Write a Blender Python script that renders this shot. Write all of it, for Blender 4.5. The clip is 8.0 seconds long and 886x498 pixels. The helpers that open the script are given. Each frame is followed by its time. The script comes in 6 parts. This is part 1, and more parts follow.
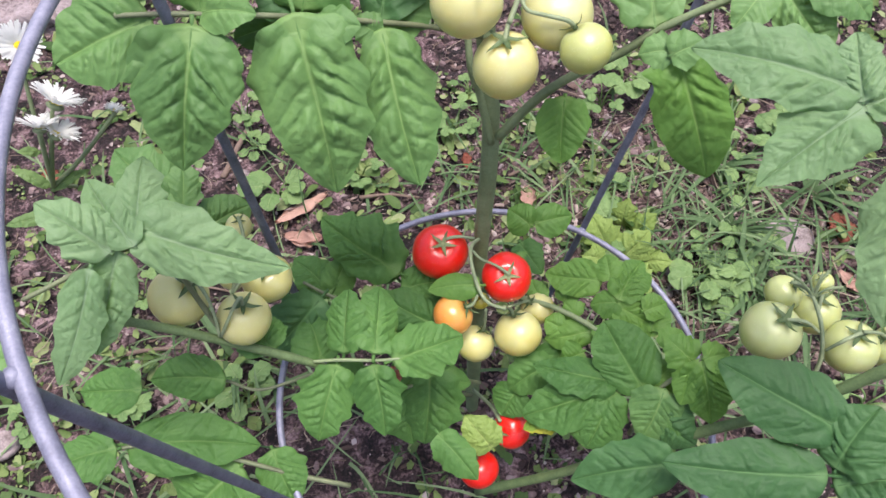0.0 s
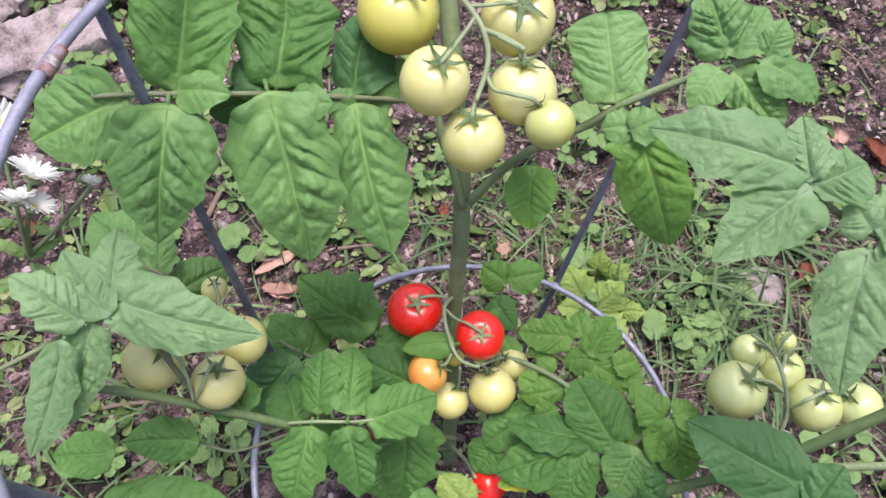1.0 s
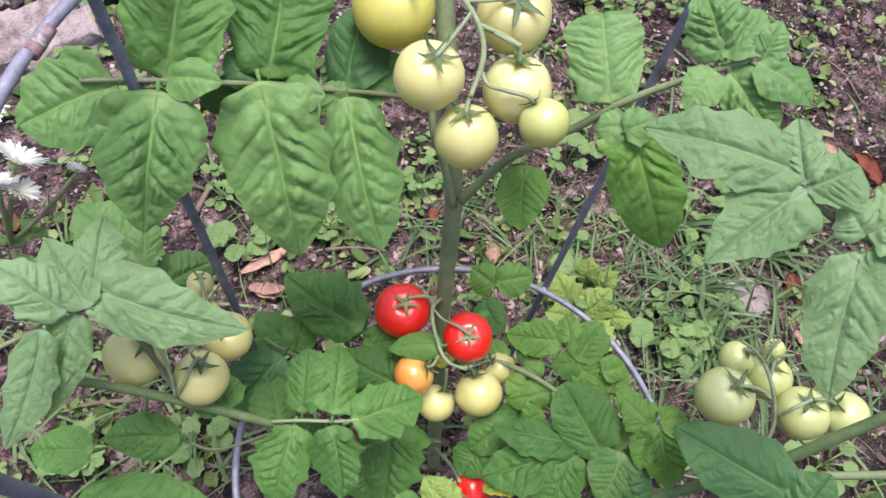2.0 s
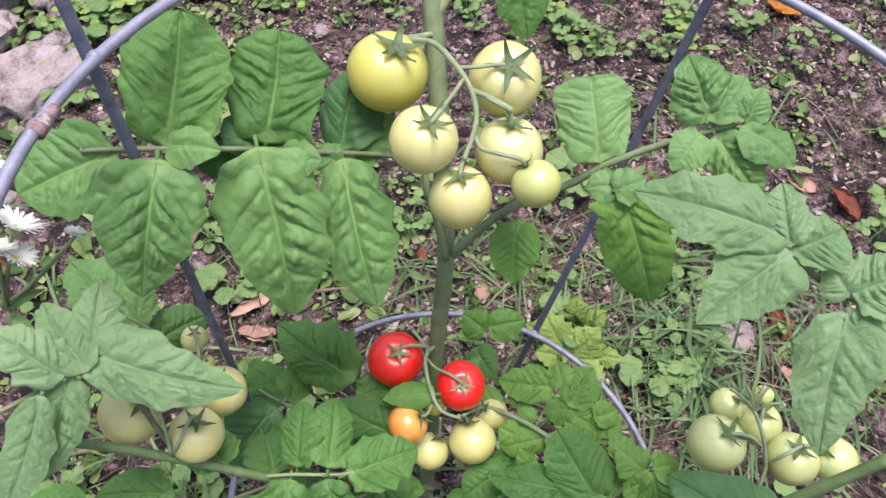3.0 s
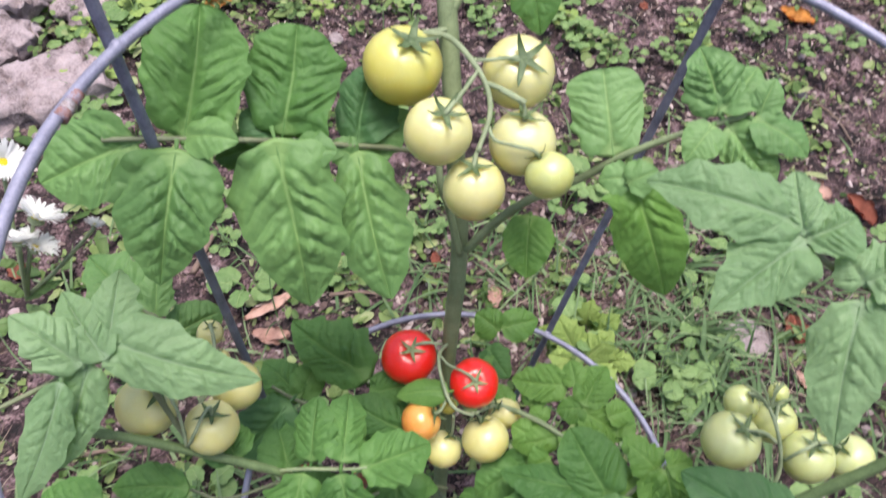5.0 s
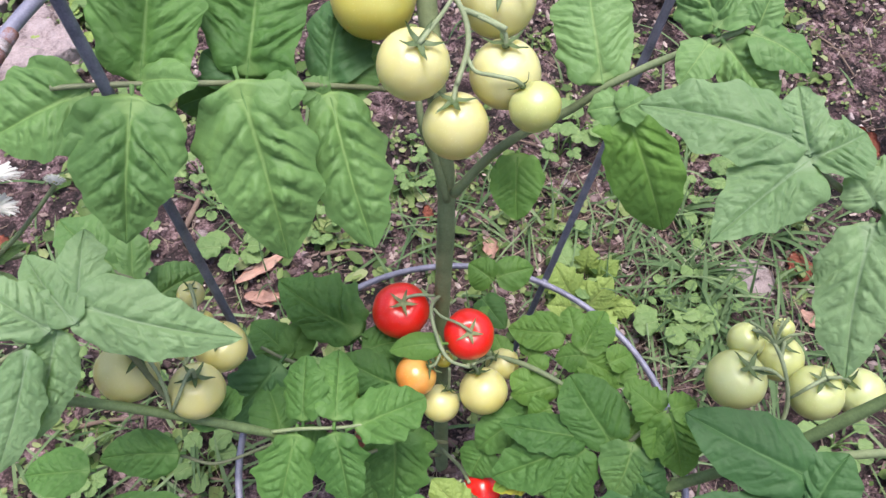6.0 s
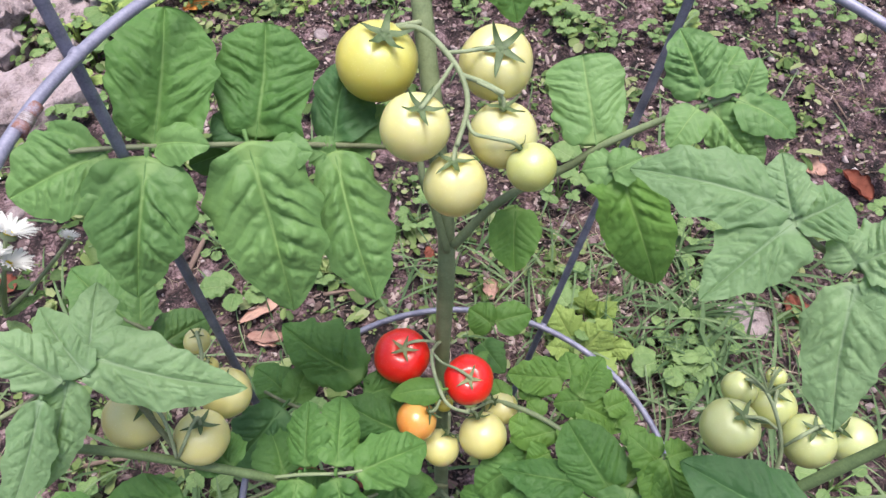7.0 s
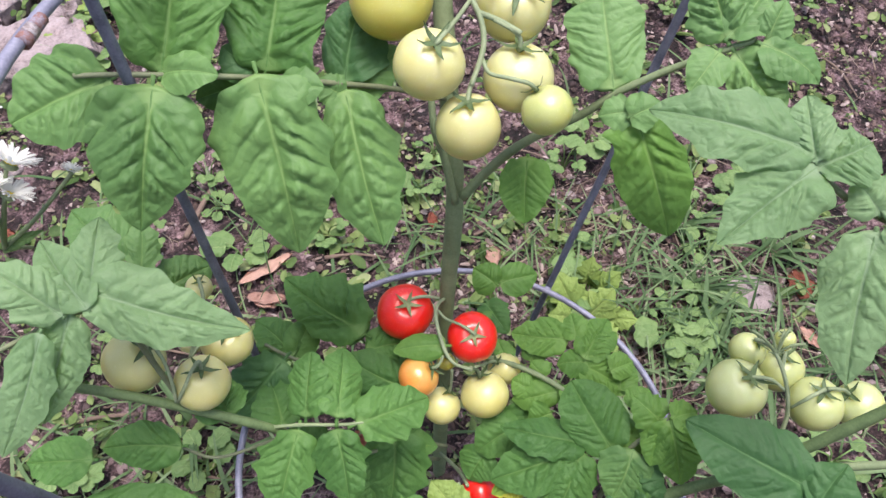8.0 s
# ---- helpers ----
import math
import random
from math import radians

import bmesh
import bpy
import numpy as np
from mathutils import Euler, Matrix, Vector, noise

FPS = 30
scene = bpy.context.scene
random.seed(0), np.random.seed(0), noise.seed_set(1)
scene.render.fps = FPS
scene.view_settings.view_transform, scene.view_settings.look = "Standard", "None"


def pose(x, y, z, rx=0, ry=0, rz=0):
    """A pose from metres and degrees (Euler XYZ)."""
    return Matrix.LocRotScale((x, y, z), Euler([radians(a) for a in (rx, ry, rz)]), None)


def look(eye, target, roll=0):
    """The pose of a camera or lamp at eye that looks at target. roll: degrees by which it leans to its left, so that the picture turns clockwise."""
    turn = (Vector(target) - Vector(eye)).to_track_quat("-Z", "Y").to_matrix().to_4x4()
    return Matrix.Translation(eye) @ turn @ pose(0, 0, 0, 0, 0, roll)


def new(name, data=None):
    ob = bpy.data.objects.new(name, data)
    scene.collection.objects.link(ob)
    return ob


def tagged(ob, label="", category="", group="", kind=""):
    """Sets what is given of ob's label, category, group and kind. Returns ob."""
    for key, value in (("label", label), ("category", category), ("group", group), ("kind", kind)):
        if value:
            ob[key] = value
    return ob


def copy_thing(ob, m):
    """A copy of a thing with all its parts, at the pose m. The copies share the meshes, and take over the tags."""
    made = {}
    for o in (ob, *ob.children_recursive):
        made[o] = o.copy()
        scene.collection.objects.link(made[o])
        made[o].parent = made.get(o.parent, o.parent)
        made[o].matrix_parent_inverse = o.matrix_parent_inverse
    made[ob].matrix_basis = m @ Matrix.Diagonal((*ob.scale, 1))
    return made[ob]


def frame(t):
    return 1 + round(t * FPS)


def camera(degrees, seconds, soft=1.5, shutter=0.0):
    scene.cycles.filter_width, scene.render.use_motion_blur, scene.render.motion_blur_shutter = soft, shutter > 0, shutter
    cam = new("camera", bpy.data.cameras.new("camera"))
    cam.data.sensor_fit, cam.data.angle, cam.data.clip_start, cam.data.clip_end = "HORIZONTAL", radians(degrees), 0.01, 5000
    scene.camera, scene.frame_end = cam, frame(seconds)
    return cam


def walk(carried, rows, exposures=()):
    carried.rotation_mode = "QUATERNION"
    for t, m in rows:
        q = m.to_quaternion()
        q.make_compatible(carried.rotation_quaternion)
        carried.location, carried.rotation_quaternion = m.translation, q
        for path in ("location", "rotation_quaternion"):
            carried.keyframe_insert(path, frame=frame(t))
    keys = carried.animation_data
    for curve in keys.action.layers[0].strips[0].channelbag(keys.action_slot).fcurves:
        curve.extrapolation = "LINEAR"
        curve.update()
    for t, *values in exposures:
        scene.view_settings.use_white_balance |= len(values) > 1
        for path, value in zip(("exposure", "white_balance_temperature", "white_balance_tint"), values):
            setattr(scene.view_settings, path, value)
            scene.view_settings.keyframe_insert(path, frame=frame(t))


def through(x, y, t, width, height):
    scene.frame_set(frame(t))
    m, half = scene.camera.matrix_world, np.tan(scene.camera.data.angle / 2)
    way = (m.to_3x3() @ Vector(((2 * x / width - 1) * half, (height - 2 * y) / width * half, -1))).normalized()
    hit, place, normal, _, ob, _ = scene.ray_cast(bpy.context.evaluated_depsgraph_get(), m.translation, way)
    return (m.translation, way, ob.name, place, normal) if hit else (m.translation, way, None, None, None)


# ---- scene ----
cam = camera(61.78, 8.0, soft=1.5, shutter=0.4)
ROWS = [
    (0.0, 0.0058, -0.1520, 0.6225, 28.96, 2.46, 0.96),
    (0.3, 0.0088, -0.1486, 0.6265, 29.11, 1.98, 0.72),
    (0.5, 0.0105, -0.1467, 0.6286, 30.53, 1.70, 0.34),
    (0.8, 0.0111, -0.1448, 0.6334, 31.62, 1.57, 0.02),
    (1.0, 0.0115, -0.1437, 0.6360, 31.74, 1.44, 0.05),
    (1.3, 0.0138, -0.1387, 0.6362, 31.37, 1.05, -0.69),
    (1.5, 0.0151, -0.1360, 0.6363, 31.87, 1.00, -0.55),
    (1.8, 0.0119, -0.1425, 0.6324, 32.69, 0.19, 0.05),
    (2.0, 0.0101, -0.1461, 0.6303, 32.42, -0.09, 0.65),
    (2.2, 0.0092, -0.1423, 0.6355, 33.86, -0.37, 0.39),
    (3.3, 0.0048, -0.1355, 0.6435, 34.89, -0.92, -1.01),
    (3.5, 0.0073, -0.1341, 0.6444, 35.57, -1.22, -1.38),
    (3.7, 0.0053, -0.1358, 0.6448, 35.85, -1.59, -1.65),
    (4.0, 0.0017, -0.1389, 0.6456, 36.39, -2.15, -0.81),
    (4.2, 0.0018, -0.1395, 0.6450, 37.07, -2.46, -0.67),
    (4.5, 0.0019, -0.1406, 0.6439, 37.36, -2.11, -0.01),
    (4.7, 0.0029, -0.1427, 0.6422, 37.36, -1.40, 0.32),
    (5.0, 0.0048, -0.1467, 0.6391, 35.50, -0.00, 0.09),
    (5.2, 0.0053, -0.1485, 0.6333, 33.51, 0.66, -0.64),
    (6.3, 0.0128, -0.1407, 0.6190, 32.41, 1.50, -2.14),
    (6.5, 0.0129, -0.1405, 0.6257, 33.64, 1.41, -1.92),
    (6.7, 0.0128, -0.1404, 0.6289, 34.40, 1.50, -1.75),
    (7.0, 0.0127, -0.1403, 0.6347, 34.80, 1.50, -1.86),
    (7.2, 0.0116, -0.1428, 0.6295, 32.95, 1.84, -1.50),
    (7.5, 0.0097, -0.1475, 0.6200, 33.14, 0.97, -1.25),
    (7.7, 0.0087, -0.1485, 0.6200, 33.63, 0.72, -1.05),
    (8.0, 0.0069, -0.1502, 0.6200, 33.50, 0.47, -0.68),
]
walk(cam, [(t, pose(x, y, z, rx, ry, rz)) for t, x, y, z, rx, ry, rz in ROWS], exposures=[(0.0, 1.63, 6500, 14), (8.0, 1.63, 6500, 14)])

# ---- light: bright overcast sky ----
sky_world = bpy.data.worlds.new("overcast_sky")
scene.world = sky_world
sky_world.use_nodes = True
wn, wl = sky_world.node_tree.nodes, sky_world.node_tree.links
sky = wn.new("ShaderNodeTexSky")
sky.sky_type, sky.sun_disc = "NISHITA", False
sky.sun_elevation, sky.sun_rotation = radians(85), radians(90)
sky.dust_density, sky.air_density = 4.0, 1.0
wl.new(sky.outputs["Color"], wn["Background"].inputs["Color"])
wn["Background"].inputs["Strength"].default_value = 0.08
sun_data = bpy.data.lights.new("sun", "SUN")
sun_data.energy, sun_data.angle, sun_data.color = 1.5, radians(26), (1.0, 0.975, 0.945)
sun = new("sun", sun_data)
sun.matrix_world = look((0.35, 0.0, 4.0), (0, 0, 0))


# ---- materials ----
def material(name):
    m = bpy.data.materials.new(name)
    m.use_nodes = True
    return m, m.node_tree.nodes, m.node_tree.links, m.node_tree.nodes["Principled BSDF"]


def add(nodes, links, kind, **inputs):
    """A node with sockets set by value or linked from another socket."""
    n = nodes.new(kind)
    for key, value in inputs.items():
        sock = n.inputs[int(key[1:])] if key[0] == "i" and key[1:].isdigit() else n.inputs[key.replace("_", " ")]
        if isinstance(value, bpy.types.NodeSocket):
            links.new(value, sock)
        else:
            sock.default_value = value
    return n


def math_node(nodes, links, op, a, b=0.0, c=0.0):
    n = nodes.new("ShaderNodeMath")
    n.operation = op
    for k, value in enumerate((a, b, c)):
        if isinstance(value, bpy.types.NodeSocket):
            links.new(value, n.inputs[k])
        else:
            n.inputs[k].default_value = value
    return n.outputs[0]


def ramp(nodes, links, fac, stops):
    n = nodes.new("ShaderNodeValToRGB")
    el = n.color_ramp.elements
    while len(el) < len(stops):
        el.new(0.5)
    for e, (at, col) in zip(el, stops):
        e.position, e.color = at, (*col, 1.0)
    links.new(fac, n.inputs["Fac"])
    return n.outputs["Color"]


def mix(nodes, links, fac, a, b, blend="MIX"):
    n = nodes.new("ShaderNodeMix")
    n.data_type, n.blend_type = "RGBA", blend
    for sock, value in ((n.inputs[0], fac), (n.inputs[6], a), (n.inputs[7], b)):
        if isinstance(value, bpy.types.NodeSocket):
            links.new(value, sock)
        else:
            sock.default_value = value if isinstance(value, float) else (*value, 1.0)
    return n.outputs[2]


def noise_of(nodes, links, scale, detail=3.0, coord="Object", rough=0.55):
    c = nodes.new("ShaderNodeTexCoord")
    return add(nodes, links, "ShaderNodeTexNoise", Vector=c.outputs[coord], Scale=scale, Detail=detail, Roughness=rough).outputs["Fac"]


def bump(nodes, links, bsdf, height, strength, distance):
    b = add(nodes, links, "ShaderNodeBump", Height=height, Strength=strength, Distance=distance)
    links.new(b.outputs["Normal"], bsdf.inputs["Normal"])


def leaf_material(name, low, high, vein, veins=6.0, gloss=0.54, through=0.22, patchy=0.35, yellow=None, relief=0.75, grain=1.0):
    """Leaf: two-scale mottling, paler midrib and side veins along the mesh's own vein lines, thin and light-passing."""
    m, n, l, b = material(name)
    uv = n.new("ShaderNodeUVMap")
    xy = add(n, l, "ShaderNodeSeparateXYZ", Vector=uv.outputs["UV"])
    along, across = xy.outputs["X"], math_node(n, l, "ABSOLUTE", math_node(n, l, "SUBTRACT", xy.outputs["Y"], 0.5))
    wob = noise_of(n, l, 260.0, 2.0)
    ph = math_node(n, l, "FRACT", math_node(n, l, "ADD", math_node(n, l, "MULTIPLY", along, veins), math_node(n, l, "MULTIPLY", wob, 0.1)))
    side = math_node(n, l, "SUBTRACT", 1.0, math_node(n, l, "MULTIPLY", math_node(n, l, "SUBTRACT", 0.5, math_node(n, l, "ABSOLUTE", math_node(n, l, "SUBTRACT", ph, 0.5))), 11.0))
    side = math_node(n, l, "MULTIPLY", math_node(n, l, "MAXIMUM", side, 0.0), 0.16)
    mid = math_node(n, l, "MAXIMUM", math_node(n, l, "SUBTRACT", 1.0, math_node(n, l, "MULTIPLY", across, math_node(n, l, "ADD", 20.0, math_node(n, l, "MULTIPLY", along, 34.0)))), 0.0)
    lines = math_node(n, l, "MINIMUM", math_node(n, l, "MAXIMUM", side, math_node(n, l, "MULTIPLY", mid, 1.3)), 1.0)
    info = n.new("ShaderNodeObjectInfo")
    big, fine = noise_of(n, l, 38.0, 3.0), noise_of(n, l, 420.0, 3.0)
    f = math_node(n, l, "ADD", math_node(n, l, "MULTIPLY", big, patchy * 1.6), math_node(n, l, "MULTIPLY", fine, 0.3))
    f = math_node(n, l, "ADD", f, math_node(n, l, "MULTIPLY", info.outputs["Random"], 0.3))
    base = ramp(n, l, f, [(0.25, low), (0.85, high)])
    if yellow:
        edge = math_node(n, l, "MULTIPLY", math_node(n, l, "GREATER_THAN", math_node(n, l, "ADD", across, math_node(n, l, "MULTIPLY", big, 0.5)), 0.66), 0.7)
        base = mix(n, l, edge, base, yellow)
    col = mix(n, l, math_node(n, l, "MULTIPLY", lines, 0.55), base, vein)
    l.new(col, b.inputs["Base Color"])
    b.inputs["Roughness"].default_value = gloss
    b.inputs["Specular IOR Level"].default_value = 0.3
    cells = n.new("ShaderNodeTexVoronoi")
    cells.feature = "DISTANCE_TO_EDGE"
    cells.inputs["Scale"].default_value = 270.0 * grain
    spot_of = n.new("ShaderNodeTexCoord")
    warp = add(n, l, "ShaderNodeTexNoise", Vector=spot_of.outputs["Object"], Scale=160.0, Detail=1.0)
    bent = n.new("ShaderNodeVectorMath")
    bent.operation = "MULTIPLY_ADD"
    l.new(warp.outputs["Color"], bent.inputs[0])
    bent.inputs[1].default_value = (0.004, 0.004, 0.004)
    l.new(spot_of.outputs["Object"], bent.inputs[2])
    l.new(bent.outputs[0], cells.inputs["Vector"])
    crease = math_node(n, l, "MINIMUM", math_node(n, l, "MULTIPLY", cells.outputs["Distance"], 3.0), 1.0)
    h = math_node(n, l, "ADD", math_node(n, l, "MULTIPLY", crease, 0.6), math_node(n, l, "MULTIPLY", fine, 0.25))
    h = math_node(n, l, "SUBTRACT", h, math_node(n, l, "MULTIPLY", lines, 0.7))
    bump(n, l, b, h, relief, 0.0009)
    tr = add(n, l, "ShaderNodeBsdfTranslucent", Color=mix(n, l, 0.5, col, (0.25, 0.42, 0.04)))
    mx = add(n, l, "ShaderNodeMixShader", i0=through, i1=b.outputs[0], i2=tr.outputs[0])
    l.new(mx.outputs[0], n["Material Output"].inputs["Surface"])
    return m


def skin_material(name, colours, gloss, sub, radius, coat=0.3):
    """Tomato skin: colour runs from the shoulder to the tip with soft mottling and tiny pale specks."""
    m, n, l, b = material(name)
    c = n.new("ShaderNodeTexCoord")
    z = add(n, l, "ShaderNodeSeparateXYZ", Vector=c.outputs["Object"]).outputs["Z"]
    f = math_node(n, l, "ADD", math_node(n, l, "MULTIPLY", z, 20.0), 0.62)
    f = math_node(n, l, "ADD", f, math_node(n, l, "MULTIPLY", math_node(n, l, "SUBTRACT", noise_of(n, l, 70.0, 3.0), 0.5), 0.5))
    info = n.new("ShaderNodeObjectInfo")
    f = math_node(n, l, "ADD", f, math_node(n, l, "MULTIPLY", math_node(n, l, "SUBTRACT", info.outputs["Random"], 0.5), 0.35))
    base = ramp(n, l, f, colours)
    speck = math_node(n, l, "MULTIPLY", math_node(n, l, "GREATER_THAN", noise_of(n, l, 1500.0, 1.0), 0.69), 0.18)
    l.new(mix(n, l, speck, base, (0.85, 0.85, 0.6)), b.inputs["Base Color"])
    b.inputs["Roughness"].default_value = gloss
    b.inputs["Specular IOR Level"].default_value = 0.5
    b.inputs["Subsurface Weight"].default_value = sub
    b.inputs["Coat Weight"].default_value, b.inputs["Coat Roughness"].default_value = 0.5, coat
    b.inputs["Subsurface Radius"].default_value = radius
    b.inputs["Subsurface Scale"].default_value = 0.018
    bump(n, l, b, noise_of(n, l, 240.0, 2.0), 0.06, 0.002)
    return m


def rough_material(name, stops, scale=60.0, gloss=0.85, height=0.5, distance=0.004, metal=0.0, island=0.0, obj=0.0):
    """Earth, stone, bark, dead leaves and metal: a colour ramp over two noises with fine relief."""
    m, n, l, b = material(name)
    big, fine = noise_of(n, l, scale, 5.0), noise_of(n, l, scale * 9.0, 4.0, rough=0.65)
    f = math_node(n, l, "ADD", math_node(n, l, "MULTIPLY", big, 0.6), math_node(n, l, "MULTIPLY", fine, 0.4))
    if island:
        g = n.new("ShaderNodeNewGeometry")
        f = math_node(n, l, "ADD", math_node(n, l, "MULTIPLY", f, 1.0 - island), math_node(n, l, "MULTIPLY", g.outputs["Random Per Island"], island))
    if obj:
        f = math_node(n, l, "ADD", math_node(n, l, "MULTIPLY", f, 1.0 - obj), math_node(n, l, "MULTIPLY", n.new("ShaderNodeObjectInfo").outputs["Random"], obj))
    l.new(ramp(n, l, f, stops), b.inputs["Base Color"])
    b.inputs["Roughness"].default_value, b.inputs["Metallic"].default_value = gloss, metal
    bump(n, l, b, f if not island else fine, height, distance)
    return m


def weed_material(name, stops, through=0.3):
    """Small leaves in one mesh: every leaf takes its own shade."""
    m, n, l, b = material(name)
    g = n.new("ShaderNodeNewGeometry")
    f = math_node(n, l, "ADD", math_node(n, l, "MULTIPLY", g.outputs["Random Per Island"], 0.75), math_node(n, l, "MULTIPLY", noise_of(n, l, 300.0, 2.0), 0.25))
    col = ramp(n, l, f, stops)
    l.new(col, b.inputs["Base Color"])
    b.inputs["Roughness"].default_value = 0.6
    b.inputs["Specular IOR Level"].default_value = 0.3
    bump(n, l, b, noise_of(n, l, 700.0, 2.0), 0.4, 0.001)
    tr = add(n, l, "ShaderNodeBsdfTranslucent", Color=col)
    mx = add(n, l, "ShaderNodeMixShader", i0=through, i1=b.outputs[0], i2=tr.outputs[0])
    l.new(mx.outputs[0], n["Material Output"].inputs["Surface"])
    return m


LEAF = leaf_material("tomato_leaf", (0.062, 0.146, 0.044), (0.16, 0.296, 0.094), (0.230, 0.360, 0.120), relief=0.42, grain=0.72)
# Darker copy of LEAF: the shade on lower leaves is put into its green.
LEAF_MID = leaf_material("leaf_with_painted_shade", (0.038, 0.110, 0.026), (0.100, 0.218, 0.053), (0.170, 0.290, 0.088), gloss=0.6, relief=0.5, grain=0.85)
LEAF_YOUNG = leaf_material("young_tomato_leaf", (0.076, 0.17, 0.053), (0.17, 0.305, 0.108), (0.280, 0.400, 0.152), grain=0.75, relief=0.45)
LEAF_FRESH = leaf_material("fresh_tomato_leaf", (0.065, 0.162, 0.030), (0.155, 0.300, 0.062), (0.240, 0.380, 0.112), grain=0.8, relief=0.38)
# Pale green of the near leaves, with bluish sky sheen put into the colour.
LEAF_PALE = leaf_material("pale_tomato_leaf", (0.135, 0.248, 0.108), (0.264, 0.405, 0.205), (0.33, 0.45, 0.28), gloss=0.5, relief=0.5, through=0.42)
# Deep green of leaf_k; elsewhere the dark tone stands in for shade.
LEAF_DARK = leaf_material("deep_green_leaf_with_shade", (0.024, 0.078, 0.026), (0.062, 0.15, 0.05), (0.13, 0.25, 0.09), gloss=0.58, grain=0.75, relief=0.4)
LEAF_YELLOW = leaf_material("yellowing_leaf", (0.1, 0.22, 0.03), (0.26, 0.36, 0.05), (0.4, 0.46, 0.12), yellow=(0.5, 0.44, 0.04))
LEAF_LIME = leaf_material("yellow_green_weed_leaf", (0.165, 0.255, 0.055), (0.27, 0.36, 0.1), (0.38, 0.44, 0.16), veins=5.0)
LEAF_WEED = leaf_material("broad_weed_leaf", (0.085, 0.165, 0.05), (0.2, 0.3, 0.11), (0.3, 0.39, 0.18), veins=5.0)
STALK = rough_material("hairy_green_stalk", [(0.3, (0.108, 0.146, 0.067)), (0.7, (0.235, 0.292, 0.15))], scale=90.0, gloss=0.6, height=0.35, distance=0.001)
BRANCH = rough_material("green_side_branch", [(0.3, (0.065, 0.105, 0.038)), (0.7, (0.165, 0.235, 0.095))], scale=90.0, gloss=0.6, height=0.35, distance=0.001)
PETIOLE = rough_material("brownish_green_petiole", [(0.3, (0.075, 0.09, 0.045)), (0.7, (0.18, 0.205, 0.11))], scale=120.0, gloss=0.6, height=0.35, distance=0.001)
SEPAL = rough_material("green_sepal", [(0.3, (0.03, 0.06, 0.018)), (0.7, (0.1, 0.15, 0.055))], scale=150.0, gloss=0.6, height=0.3, distance=0.0006)
PEDUNCLE = rough_material("downy_pale_fruit_stalk", [(0.3, (0.13, 0.17, 0.085)), (0.7, (0.29, 0.34, 0.2))], scale=140.0, gloss=0.7, height=0.4, distance=0.0008)
SEPAL_DRY = rough_material("pale_drying_sepal", [(0.3, (0.1, 0.13, 0.045)), (0.7, (0.26, 0.28, 0.13))], scale=150.0, gloss=0.65, height=0.3, distance=0.0006)
SKIN_GREEN = skin_material("unripe_tomato_skin", [(0.0, (0.47, 0.4, 0.075)), (0.45, (0.52, 0.475, 0.165)), (1.0, (0.53, 0.53, 0.28))], 0.42, 0.6, (1.0, 0.85, 0.35))
SKIN_LIME = skin_material("hard_green_tomato_skin", [(0.0, (0.36, 0.37, 0.09)), (0.45, (0.4, 0.43, 0.15)), (1.0, (0.45, 0.5, 0.25))], 0.42, 0.5, (1.0, 0.85, 0.35))
SKIN_YELLOW = skin_material("yellowing_tomato_skin", [(0.0, (0.52, 0.37, 0.015)), (0.5, (0.5, 0.41, 0.03)), (1.0, (0.48, 0.47, 0.13))], 0.4, 0.5, (1.0, 0.8, 0.3))
SKIN_ORANGE = skin_material("orange_tomato_skin", [(0.0, (0.66, 0.15, 0.025)), (0.5, (0.66, 0.25, 0.045)), (1.0, (0.54, 0.42, 0.12))], 0.26, 0.2, (1.0, 0.4, 0.1))
SKIN_RED = skin_material("ripe_tomato_skin", [(0.0, (0.62, 0.006, 0.003)), (0.6, (0.74, 0.009, 0.004)), (1.0, (0.78, 0.02, 0.006))], 0.34, 0.12, (1.0, 0.1, 0.05), coat=0.13)
WIRE = rough_material("weathered_galvanised_wire", [(0.25, (0.12, 0.12, 0.165)), (0.45, (0.2, 0.2, 0.27)), (0.6, (0.27, 0.27, 0.35)), (0.75, (0.42, 0.42, 0.48))], scale=120.0, gloss=0.55, height=0.35, distance=0.0006, metal=0.3)
WIRE_DARK = rough_material("dark_coated_wire", [(0.3, (0.07, 0.078, 0.11)), (0.5, (0.15, 0.16, 0.22)), (0.7, (0.22, 0.23, 0.3))], scale=120.0, gloss=0.5, height=0.25, distance=0.0006, metal=0.3)
RUST = rough_material("rusty_weld", [(0.36, (0.13, 0.05, 0.035)), (0.47, (0.24, 0.12, 0.1)), (0.56, (0.24, 0.21, 0.26)), (0.68, (0.36, 0.34, 0.4))], scale=260.0, gloss=0.8, height=0.7, distance=0.001)
WELD = rough_material("pale_weld_metal", [(0.35, (0.14, 0.1, 0.1)), (0.5, (0.26, 0.21, 0.21)), (0.64, (0.6, 0.56, 0.57))], scale=300.0, gloss=0.45, height=0.6, distance=0.001, metal=0.3)
# The near-black stop puts the shade of crevices into the soil colour.
SOIL = rough_material("garden_soil_with_gap_shade", [(0.42, (0.007, 0.004, 0.004)), (0.5, (0.045, 0.024, 0.026)), (0.565, (0.2, 0.125, 0.132)), (0.65, (0.42, 0.29, 0.305))], scale=40.0, gloss=0.9, height=1.0, distance=0.016)
CRUMB = rough_material("soil_crumbs_and_grit", [(0.2, (0.035, 0.02, 0.02)), (0.5, (0.11, 0.07, 0.071)), (0.72, (0.25, 0.175, 0.175)), (0.92, (0.5, 0.42, 0.41))], scale=90.0, island=0.75)
